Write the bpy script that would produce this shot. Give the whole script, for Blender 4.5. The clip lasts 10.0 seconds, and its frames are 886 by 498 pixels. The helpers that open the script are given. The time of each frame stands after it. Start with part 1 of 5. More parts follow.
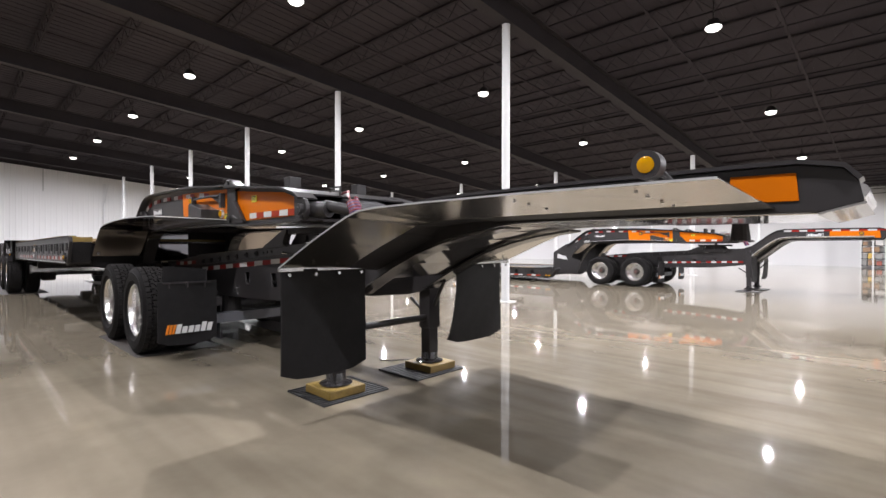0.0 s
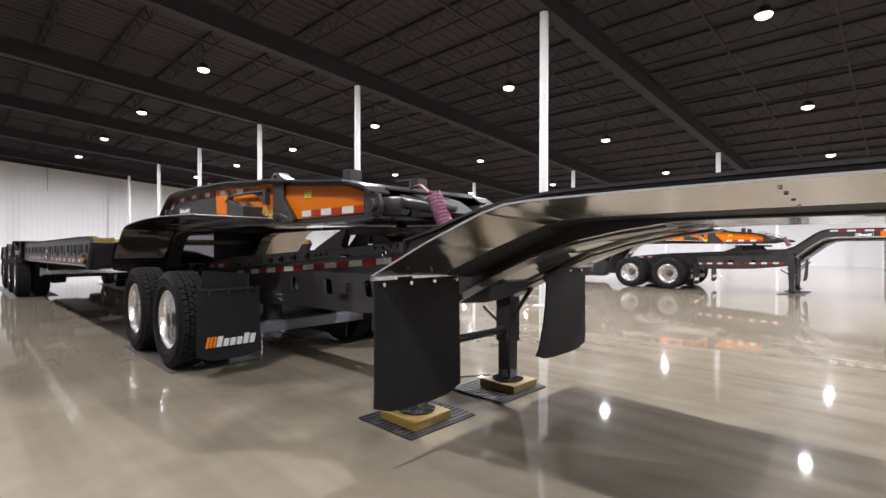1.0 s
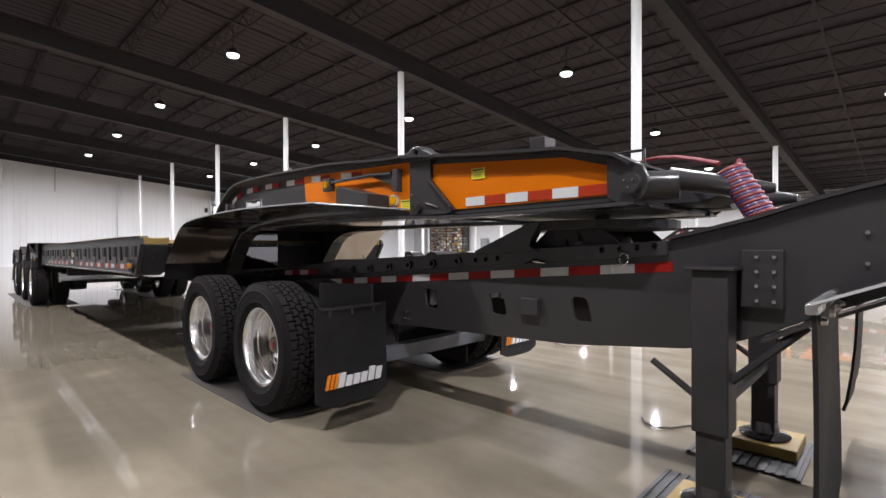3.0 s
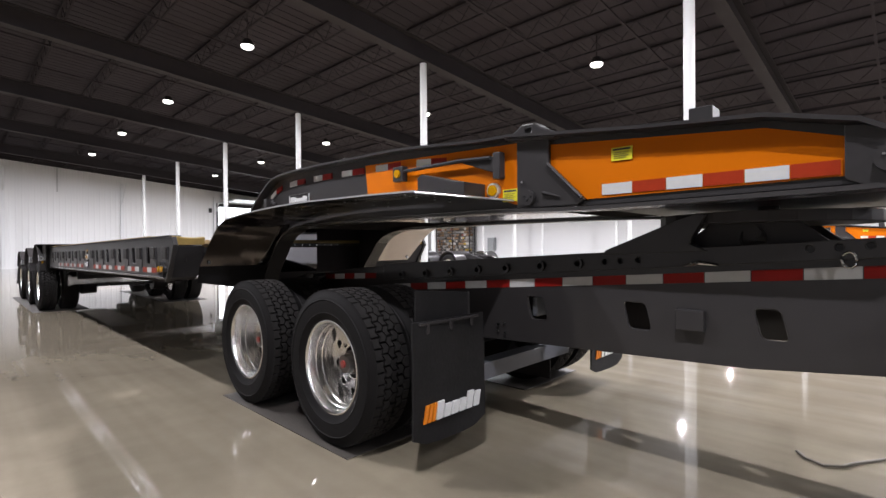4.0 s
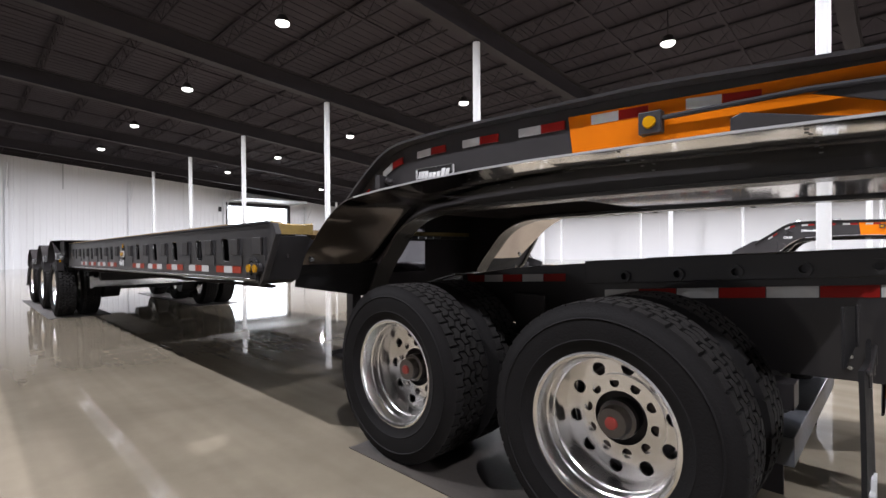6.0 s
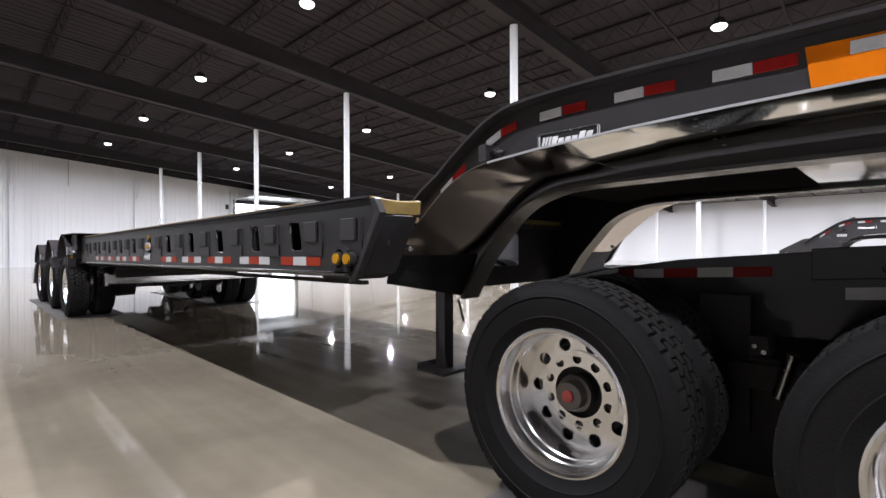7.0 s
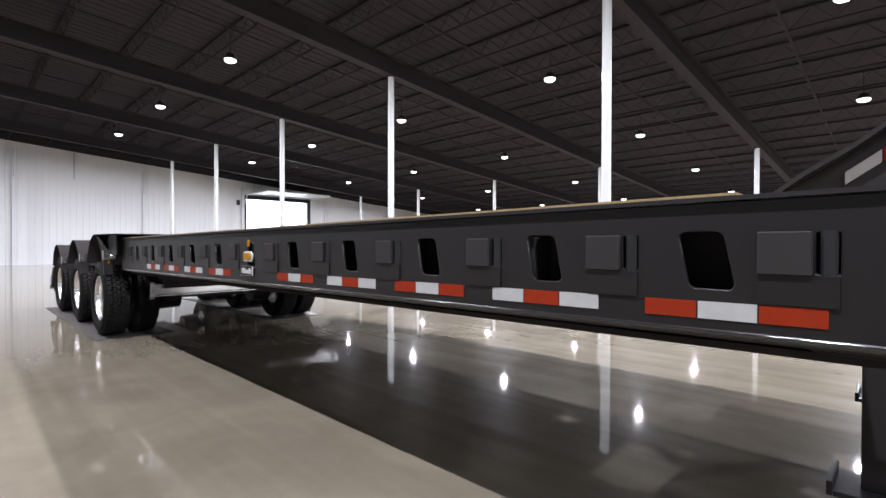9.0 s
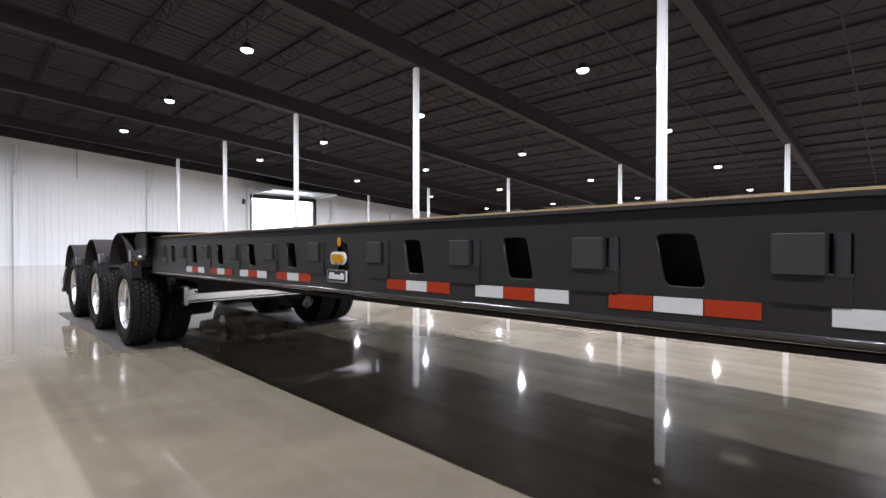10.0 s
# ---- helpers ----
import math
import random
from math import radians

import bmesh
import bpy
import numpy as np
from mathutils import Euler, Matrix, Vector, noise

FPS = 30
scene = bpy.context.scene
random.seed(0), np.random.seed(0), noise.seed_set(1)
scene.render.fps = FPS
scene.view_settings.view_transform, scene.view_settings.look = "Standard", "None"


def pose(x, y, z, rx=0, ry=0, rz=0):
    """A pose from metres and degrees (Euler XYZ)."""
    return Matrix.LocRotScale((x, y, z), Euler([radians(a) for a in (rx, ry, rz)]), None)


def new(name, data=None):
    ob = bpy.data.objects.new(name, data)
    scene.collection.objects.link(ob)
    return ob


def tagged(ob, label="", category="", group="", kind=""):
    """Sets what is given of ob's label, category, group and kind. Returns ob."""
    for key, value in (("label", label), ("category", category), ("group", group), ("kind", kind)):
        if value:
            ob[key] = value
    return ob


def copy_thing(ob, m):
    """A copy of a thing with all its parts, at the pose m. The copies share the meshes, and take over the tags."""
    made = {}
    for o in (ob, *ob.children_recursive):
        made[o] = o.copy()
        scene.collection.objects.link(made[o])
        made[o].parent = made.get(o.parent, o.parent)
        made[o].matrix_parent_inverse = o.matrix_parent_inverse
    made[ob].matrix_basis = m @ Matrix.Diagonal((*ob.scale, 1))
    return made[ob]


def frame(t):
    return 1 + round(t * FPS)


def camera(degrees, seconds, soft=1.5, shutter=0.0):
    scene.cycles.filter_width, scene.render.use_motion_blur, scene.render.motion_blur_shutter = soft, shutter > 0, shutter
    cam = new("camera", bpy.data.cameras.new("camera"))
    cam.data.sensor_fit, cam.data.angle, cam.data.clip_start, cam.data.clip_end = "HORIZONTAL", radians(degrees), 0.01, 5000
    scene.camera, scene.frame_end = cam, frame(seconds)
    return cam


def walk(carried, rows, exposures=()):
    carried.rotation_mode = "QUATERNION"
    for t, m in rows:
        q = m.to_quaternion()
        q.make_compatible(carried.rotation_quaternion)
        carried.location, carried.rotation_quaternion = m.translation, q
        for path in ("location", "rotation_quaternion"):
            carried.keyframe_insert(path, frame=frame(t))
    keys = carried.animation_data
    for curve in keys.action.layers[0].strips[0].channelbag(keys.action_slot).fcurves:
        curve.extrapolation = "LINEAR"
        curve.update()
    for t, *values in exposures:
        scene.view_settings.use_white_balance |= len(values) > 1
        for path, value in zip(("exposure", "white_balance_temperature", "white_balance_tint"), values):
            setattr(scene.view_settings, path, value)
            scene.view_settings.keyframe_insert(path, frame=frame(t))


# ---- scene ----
# camera: seconds, x, y, z, yaw, pitch, roll; the trailers stand along x, the hall goes on towards +y
cam = camera(85.9, 10.0)
ROWS = [
    (0.0, 0.000, 0.000, 1.175, 43.71, -0.43, -0.10),
    (0.5, -0.425, -0.030, 1.184, 43.80, -0.44, -0.08),
    (1.0, -0.857, -0.059, 1.189, 43.81, -0.43, -0.07),
    (1.5, -1.300, -0.078, 1.189, 43.84, -0.39, -0.02),
    (2.0, -1.753, -0.098, 1.185, 43.86, -0.37, 0.02),
    (2.5, -2.190, -0.114, 1.184, 43.90, -0.33, 0.04),
    (2.7, -2.367, -0.119, 1.185, 43.94, -0.31, 0.07),
    (3.8, -3.308, -0.152, 1.190, 43.96, -0.34, 0.38),
    (4.0, -3.477, -0.159, 1.188, 43.96, -0.35, 0.42),
    (4.5, -3.902, -0.176, 1.183, 43.97, -0.33, 0.44),
    (5.0, -4.316, -0.184, 1.177, 44.00, -0.32, 0.42),
    (5.5, -4.711, -0.203, 1.167, 43.98, -0.30, 0.38),
    (5.7, -4.881, -0.206, 1.156, 43.97, -0.27, 0.38),
    (6.8, -5.933, -0.177, 1.067, 44.17, -0.21, 0.23),
    (7.0, -6.130, -0.180, 1.061, 44.21, -0.21, 0.17),
    (7.5, -6.639, -0.204, 1.077, 44.19, -0.27, -0.06),
    (8.0, -7.146, -0.225, 1.113, 44.12, -0.36, -0.20),
    (8.5, -7.631, -0.257, 1.144, 44.02, -0.48, -0.18),
    (9.0, -8.141, -0.284, 1.162, 44.02, -0.56, -0.14),
    (9.5, -8.630, -0.324, 1.161, 43.99, -0.60, -0.10),
    (10.0, -9.121, -0.360, 1.156, 43.86, -0.61, -0.07),
]
walk(cam, [(t, pose(x, y, z, 90 + p, r, w)) for t, x, y, z, w, p, r in ROWS],
     [(0.0, 0.24, 6500, 10), (4.0, 0.27, 6420, 10), (6.0, 0.29, 6300, 10), (8.0, 0.32, 6130, 10), (10.0, 0.31, 6130, 10)])

# ---- world and lamps ----
world = bpy.data.worlds.new("world")
scene.world = world
world.use_nodes = True
world.node_tree.nodes["Background"].inputs[0].default_value = (0.75, 0.85, 1.0, 1)
world.node_tree.nodes["Background"].inputs[1].default_value = 0.4

LX, LDX = -15.10, 6.144           # lamp grid along x
LROWS = (-1.2, 4.99, 11.09, 17.32, 23.8, 30.2)


def lamp_z(x, y):
    return 6.646 + 0.0048 * x - 0.0792 * max(y, -2.0)


LAMP_W = 440.0


def rail_z(x, y):
    """Underside of the roof beams, where the columns end."""
    return lamp_z(x, y) - 0.19


# ---- materials ----
def material(name, color, rough=0.5, metal=0.0, var=0.12, scale=6.0, bump=0.0, bscale=60.0, coat=0.0, rvar=0.08, spec=0.5, stretch=(1, 1, 1), color2=None, emit=0.0, coords="Object"):
    m = bpy.data.materials.new(name)
    m.use_nodes = True
    nt = m.node_tree
    b = nt.nodes["Principled BSDF"]
    b.inputs["Roughness"].default_value = rough
    b.inputs["Metallic"].default_value = metal
    b.inputs["Specular IOR Level"].default_value = spec
    b.inputs["Coat Weight"].default_value = coat
    b.inputs["Coat Roughness"].default_value = 0.06
    tc = nt.nodes.new("ShaderNodeTexCoord")
    mp = nt.nodes.new("ShaderNodeMapping")
    mp.inputs["Scale"].default_value = stretch
    nt.links.new(tc.outputs[coords], mp.inputs[0])
    n1 = nt.nodes.new("ShaderNodeTexNoise")
    n1.inputs["Scale"].default_value = scale
    n1.inputs["Detail"].default_value = 6
    n1.inputs["Roughness"].default_value = 0.6
    nt.links.new(mp.outputs[0], n1.inputs["Vector"])
    n2 = nt.nodes.new("ShaderNodeTexNoise")
    n2.inputs["Scale"].default_value = bscale
    n2.inputs["Detail"].default_value = 4
    nt.links.new(mp.outputs[0], n2.inputs["Vector"])
    mix = nt.nodes.new("ShaderNodeMix")
    mix.data_type = "RGBA"
    c2 = color2 or tuple(c * (1 - var) for c in color)
    c1 = color if color2 else tuple(min(1, c * (1 + var)) for c in color)
    mix.inputs[6].default_value = (*c1, 1)
    mix.inputs[7].default_value = (*c2, 1)
    nt.links.new(n1.outputs["Fac"], mix.inputs[0])
    nt.links.new(mix.outputs[2], b.inputs["Base Color"])
    if rvar:
        mr = nt.nodes.new("ShaderNodeMapRange")
        mr.inputs[3].default_value = max(0.02, rough - rvar)
        mr.inputs[4].default_value = min(1, rough + rvar)
        nt.links.new(n2.outputs["Fac"], mr.inputs[0])
        nt.links.new(mr.outputs[0], b.inputs["Roughness"])
    if bump:
        bp = nt.nodes.new("ShaderNodeBump")
        bp.inputs["Strength"].default_value = bump
        bp.inputs["Distance"].default_value = 0.01
        nt.links.new(n2.outputs["Fac"], bp.inputs["Height"])
        nt.links.new(bp.outputs[0], b.inputs["Normal"])
    if emit:
        b.inputs["Emission Color"].default_value = (*color, 1)
        b.inputs["Emission Strength"].default_value = emit
    return m


CHAR = material("charcoal_paint", (0.0245, 0.0226, 0.0231), 0.34, var=0.14, scale=3, bump=0.04, bscale=180, spec=0.2, coat=0.35)
DECKP = material("charcoal_deck_paint", (0.0106, 0.0092, 0.0093), 0.45, var=0.22, scale=3, bump=0.015, bscale=180, spec=0.22, coat=0.42)
DECKP.node_tree.nodes["Principled BSDF"].inputs["Coat Roughness"].default_value = 0.30
DECKP.node_tree.nodes["Principled BSDF"].inputs["Coat IOR"].default_value = 1.5
BELLY = material("dull_black_underside", (0.036, 0.0323, 0.0326), 1.0, var=0.3, scale=4, spec=0.0, rvar=0)
CHARD = material("charcoal_paint_dusty", (0.024, 0.023, 0.0245), 0.6, var=0.2, scale=4, bump=0.05, bscale=120, spec=0.12)
BLACK = material("black_gloss_paint", (0.0195, 0.0178, 0.0184), 0.10, var=0.2, scale=2, rvar=0.04, coat=0.6)
DARKMIRROR = material("polished_dark_neck_plate", (0.13, 0.127, 0.135), 0.05, metal=1.0, var=0.15, scale=2, rvar=0.02, bscale=6)
BLACKM = material("black_satin_steel", (0.0260, 0.0236, 0.0244), 0.42, var=0.25, scale=5, bump=0.05, bscale=90, spec=0.22)
ORANGE = material("orange_paint", (0.45, 0.109, 0.0003), 0.38, var=0.06, scale=3, rvar=0.06, spec=0.12)
STEEL = material("polished_stainless", (0.66, 0.64, 0.61), 0.055, metal=1.0, var=0.06, scale=4, stretch=(0.3, 6, 6), rvar=0.025, bscale=30)
GUARD = material("polished_stainless_guard", (0.46, 0.415, 0.40), 0.11, metal=1.0, var=0.12, scale=3, rvar=0.03, bscale=9, bump=0.008)
MIRROR = material("brushed_stainless_guard", (0.57, 0.54, 0.50), 0.18, metal=1.0, var=0.08, scale=3, rvar=0.03, bscale=9, bump=0.01)
COUPLER = material("worn_coupler_steel", (0.66, 0.645, 0.63), 0.13, metal=1.0, var=0.22, scale=3, rvar=0.07, bscale=7)
BEAD = material("glossy_rail_shoulder", (0.018, 0.0168, 0.0168), 0.14, var=0.2, scale=6, bump=0.25, bscale=22, coat=0.8, spec=0.6)
LIPG = material("glossy_grey_flange", (0.030, 0.028, 0.028), 0.22, var=0.15, scale=4, rvar=0.06)
ALU = material("polished_aluminium", (0.86, 0.845, 0.83), 0.18, metal=1.0, var=0.08, scale=8, rvar=0.05, bscale=40)
RIMM = material("turned_aluminium_rim", (0.84, 0.825, 0.81), 0.20, metal=1.0, var=0.08, scale=8, rvar=0.04, bscale=40)
rwn = RIMM.node_tree                        # fine turning rings round the barrel
rwt = rwn.nodes.new("ShaderNodeTexCoord")
rww = rwn.nodes.new("ShaderNodeTexWave")
rww.bands_direction = "Y"
rww.inputs["Scale"].default_value = 5.5
rwn.links.new(rwt.outputs["Object"], rww.inputs["Vector"])
rwb = rwn.nodes.new("ShaderNodeBump")
rwb.inputs["Strength"].default_value = 1.0
rwb.inputs["Distance"].default_value = 0.0007
rwn.links.new(rww.outputs["Fac"], rwb.inputs["Height"])
rwn.links.new(rwb.outputs[0], rwn.nodes["Principled BSDF"].inputs["Normal"])
CHROME = material("bright_bolt", (0.40, 0.40, 0.40), 0.25, metal=1.0, var=0.05)
TRIM = material("white_edge_trim", (0.56, 0.56, 0.57), 0.35, metal=0.6, var=0.05)
HUBM = material("dark_hub_steel", (0.13, 0.12, 0.115), 0.32, metal=0.9, var=0.2, scale=20)
NUTM = material("dull_steel_nut", (0.05, 0.04, 0.033), 0.5, metal=0.5, var=0.2)
BLUEHOSE = material("blue_hose", (0.05, 0.04, 0.12), 0.35, var=0.1)
RUBBER = material("tyre_rubber", (0.0090, 0.0083, 0.0084), 0.66, var=0.25, scale=7, bump=0.15, bscale=120, spec=0.08)
rn = RUBBER.node_tree                       # dust on the crown of the tread
rb = rn.nodes["Principled BSDF"]
rt = rn.nodes.new("ShaderNodeTexCoord")
rc = rn.nodes.new("ShaderNodeVectorMath")
rc.operation = "MULTIPLY"
rc.inputs[1].default_value = (1, 0, 1)
rl_ = rn.nodes.new("ShaderNodeVectorMath")
rl_.operation = "LENGTH"
rm = rn.nodes.new("ShaderNodeMapRange")
rm.inputs[1].default_value, rm.inputs[2].default_value = 0.4555, 0.4645
rx = rn.nodes.new("ShaderNodeMix")
rx.data_type = "RGBA"
rx.inputs[7].default_value = (0.0165, 0.0152, 0.0148, 1)
rn.links.new(rt.outputs["Object"], rc.inputs[0])
rn.links.new(rc.outputs["Vector"], rl_.inputs[0])
rn.links.new(rl_.outputs["Value"], rm.inputs[0])
rn.links.new(rm.outputs[0], rx.inputs[0])
rn.links.new(rb.inputs["Base Color"].links[0].from_socket, rx.inputs[6])
rn.links.new(rx.outputs[2], rb.inputs["Base Color"])
FLAP = material("rubber_flap", (0.0090, 0.0084, 0.0088), 0.65, var=0.55, scale=9, bump=0.12, bscale=60, spec=0.2)
MAT = material("rubber_mat", (0.020, 0.020, 0.021), 0.6, var=0.3, scale=4, bump=0.2, bscale=50)
MATG = material("grey_floor_mat", (0.062, 0.053, 0.047), 0.5, color2=(0.026, 0.022, 0.020), var=0.25, scale=3, bump=0.1, bscale=40, stretch=(1, 4, 1))
WOOD = material("yellow_timber", (0.25, 0.168, 0.030), 0.55, color2=(0.095, 0.055, 0.012), scale=4, stretch=(1, 7, 7), bump=0.3, bscale=30)
WOODT = material("deck_timber", (0.38, 0.27, 0.13), 0.6, color2=(0.26, 0.17, 0.07), scale=4, stretch=(9, 1, 9), bump=0.3, bscale=30)
RED = material("red_reflective_tape", (0.20, 0.008, 0.006), 0.4, var=0.15, scale=30, spec=0.15)
WHITE = material("white_reflective_tape", (0.42, 0.42, 0.415), 0.45, var=0.12, scale=30, spec=0.3)
ORTAPE = material("orange_red_tape", (0.25, 0.024, 0.007), 0.4, var=0.15, scale=30, spec=0.15)
AMBER = material("amber_lens", (0.36, 0.175, 0.001), 0.2, var=0.15, scale=60, spec=0.35)
YELLOW = material("yellow_sticker", (0.58, 0.52, 0.02), 0.4, var=0.05)
CABLE = material("dusty_cable", (0.10, 0.085, 0.07), 0.6, var=0.2, scale=20)
INK = material("dark_print", (0.02, 0.02, 0.02), 0.5, var=0.05)
WPRINT = material("white_print", (0.55, 0.55, 0.55), 0.4, var=0.04)
OPRINT = material("orange_print", (0.60, 0.17, 0.006), 0.4, var=0.04)
REDHOSE = material("red_hose", (0.14, 0.008, 0.015), 0.5, var=0.1)
REDCAP = material("red_hub_cap", (0.20, 0.026, 0.02), 0.35, var=0.1)
PLATE = material("charcoal_plate", (0.029, 0.0268, 0.0262), 0.55, var=0.15, scale=4, spec=0.2)
REDL = material("red_lens", (0.25, 0.006, 0.006), 0.25, var=0.1, scale=40)
BLUEG = material("grey_axle_paint", (0.078, 0.081, 0.092), 0.35, var=0.15, scale=5)
WALLM = material("white_wall_panel", (0.74, 0.735, 0.74), 0.55, var=0.03, scale=0.8, bump=0.02, bscale=8)
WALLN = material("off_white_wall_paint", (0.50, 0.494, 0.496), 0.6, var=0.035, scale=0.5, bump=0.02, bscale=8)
WALLG = material("unseen_wall_grey", (0.30, 0.295, 0.295), 0.6, var=0.05, scale=0.6, bump=0.02, bscale=8)
COLM = material("white_column_paint", (0.47, 0.47, 0.47), 0.42, var=0.05, scale=3, bump=0.03, bscale=40)
JOIST = material("dark_joist_paint", (0.030, 0.0258, 0.0295), 0.8, var=0.2, scale=1.2, spec=0.1)
POSTM = material("white_post_paint", (0.68, 0.68, 0.69), 0.45, var=0.05, scale=3)
CEIL = material("dark_roof_paint", (0.0425, 0.0368, 0.0428), 0.8, var=0.2, scale=1.2, spec=0.1)
BEAMM = material("dark_beam_paint", (0.033, 0.029, 0.032), 0.7, var=0.2, scale=2, spec=0.15)
DOORW = material("door_daylight", (0.92, 0.96, 1.0), 0.5, var=0.01, emit=3.6)
LENS = material("lamp_lens", (1.0, 0.98, 0.95), 0.4, var=0.01, emit=3.2)
BOXG = material("grey_box_paint", (0.20, 0.205, 0.21), 0.45, var=0.08)


def floor_material():
    m = material("polished_concrete", (0.200, 0.171, 0.129), 0.085, color2=(0.145, 0.123, 0.091), scale=0.35, bscale=2.5, rvar=0.045, bump=0.0, spec=0.30)
    nt = m.node_tree
    b = nt.nodes["Principled BSDF"]
    tc = nt.nodes.new("ShaderNodeTexCoord")
    base = b.inputs["Base Color"].links[0].from_socket
    fine = nt.nodes.new("ShaderNodeTexNoise")
    fine.inputs["Scale"].default_value = 4.0
    fine.inputs["Detail"].default_value = 8
    fine.inputs["Roughness"].default_value = 0.7
    nt.links.new(tc.outputs["Object"], fine.inputs["Vector"])
    ramp = nt.nodes.new("ShaderNodeMapRange")
    ramp.inputs[1].default_value, ramp.inputs[2].default_value = 0.3, 0.7
    ramp.inputs[3].default_value, ramp.inputs[4].default_value = 0.93, 1.06
    nt.links.new(fine.outputs["Fac"], ramp.inputs[0])
    mul = nt.nodes.new("ShaderNodeMix")
    mul.data_type, mul.blend_type = "RGBA", "MULTIPLY"
    mul.inputs[0].default_value = 1.0
    nt.links.new(base, mul.inputs[6])
    nt.links.new(ramp.outputs[0], mul.inputs[7])
    # long scrubbing streaks and dull blotches
    mp = nt.nodes.new("ShaderNodeMapping")
    mp.inputs["Scale"].default_value = (0.12, 2.6, 1)
    mp.inputs["Rotation"].default_value = (0, 0, 0.06)
    nt.links.new(tc.outputs["Object"], mp.inputs[0])
    streak = nt.nodes.new("ShaderNodeTexNoise")
    streak.inputs["Scale"].default_value = 1.6
    streak.inputs["Detail"].default_value = 2
    streak.inputs["Roughness"].default_value = 0.65
    nt.links.new(mp.outputs[0], streak.inputs["Vector"])
    blotch = nt.nodes.new("ShaderNodeTexNoise")
    blotch.inputs["Scale"].default_value = 1.1
    blotch.inputs["Detail"].default_value = 3
    blotch.inputs["Distortion"].default_value = 0.8
    nt.links.new(tc.outputs["Object"], blotch.inputs["Vector"])
    for tex, lo, hi, v0, v1 in ((streak, 0.35, 0.65, 0.94, 1.05), (blotch, 0.38, 0.62, 0.87, 1.08)):
        r2 = nt.nodes.new("ShaderNodeMapRange")
        r2.inputs[1].default_value, r2.inputs[2].default_value = lo, hi
        r2.inputs[3].default_value, r2.inputs[4].default_value = v0, v1
        nt.links.new(tex.outputs["Fac"], r2.inputs[0])
        m2 = nt.nodes.new("ShaderNodeMix")
        m2.data_type, m2.blend_type = "RGBA", "MULTIPLY"
        m2.inputs[0].default_value = 1.0
        nt.links.new(mul.outputs[2], m2.inputs[6])
        nt.links.new(r2.outputs[0], m2.inputs[7])
        mul = m2
    nt.links.new(mul.outputs[2], b.inputs["Base Color"])
    rr = nt.nodes.new("ShaderNodeMapRange")
    rr.inputs[1].default_value, rr.inputs[2].default_value = 0.3, 0.7
    rr.inputs[3].default_value, rr.inputs[4].default_value = 0.020, 0.036
    nt.links.new(blotch.outputs["Fac"], rr.inputs[0])
    nt.links.new(rr.outputs[0], b.inputs["Roughness"])
    # fine unevenness of the ground surface
    fb = nt.nodes.new("ShaderNodeTexNoise")
    fb.inputs["Scale"].default_value = 22.0
    fb.inputs["Detail"].default_value = 2
    nt.links.new(tc.outputs["Object"], fb.inputs["Vector"])
    bp = nt.nodes.new("ShaderNodeBump")
    bp.inputs["Strength"].default_value = 1.0
    bp.inputs["Distance"].default_value = 0.00022
    nt.links.new(fb.outputs["Fac"], bp.inputs["Height"])
    nt.links.new(bp.outputs[0], b.inputs["Normal"])
    # faint haze of a worn sealer over the polish
    hz = nt.nodes.new("ShaderNodeMapRange")
    hz.inputs[1].default_value, hz.inputs[2].default_value = 0.36, 0.64
    hz.inputs[3].default_value, hz.inputs[4].default_value = 0.055, 0.125
    nt.links.new(streak.outputs["Fac"], hz.inputs[0])
    nt.links.new(hz.outputs[0], b.inputs["Coat Weight"])
    b.inputs["Coat Roughness"].default_value = 0.33
    return m


FLOOR = floor_material()


# ---- mesh helpers ----
def link(name, bm, mat, parent=None, label="", bevel=0.0, smooth=False):
    me = bpy.data.meshes.new(name)
    bmesh.ops.recalc_face_normals(bm, faces=bm.faces)
    bm.to_mesh(me)
    bm.free()
    me.materials.append(mat)
    ob = new(name, me)
    if parent:
        ob.parent = parent
    if label:
        tagged(ob, label)
    if bevel:
        md = ob.modifiers.new("bevel", "BEVEL")
        md.width, md.segments, md.limit_method, md.angle_limit = bevel, 2, "ANGLE", radians(40)
    if smooth:
        me.shade_smooth()
        me.set_sharp_from_angle(angle=radians(38))
    return ob


SMALL = ("bolts", "rivets", "bright_mark", "white_mark", "orange_mark", "print", "flap_bolts", "lug_nuts")


def part(name, bm, mat, parent, label="", bevel=0.004, smooth=False):
    ob = link(name, bm, mat, parent, label, bevel, smooth)
    return tagged(ob, kind="stuff") if name in SMALL else ob


def thing(name, label, category, group="", kind=""):
    ob = new(name)
    ob.empty_display_size = 0.2
    return tagged(ob, label, category, group, kind)


def box(bm, x0, x1, y0, y1, z0, z1):
    v = [bm.verts.new(p) for p in ((x0, y0, z0), (x1, y0, z0), (x1, y1, z0), (x0, y1, z0), (x0, y0, z1), (x1, y0, z1), (x1, y1, z1), (x0, y1, z1))]
    for f in ((3, 2, 1, 0), (4, 5, 6, 7), (0, 1, 5, 4), (1, 2, 6, 5), (2, 3, 7, 6), (3, 0, 4, 7)):
        bm.faces.new([v[i] for i in f])
    return v


def bbox(x0, x1, y0, y1, z0, z1):
    bm = bmesh.new()
    box(bm, x0, x1, y0, y1, z0, z1)
    return bm


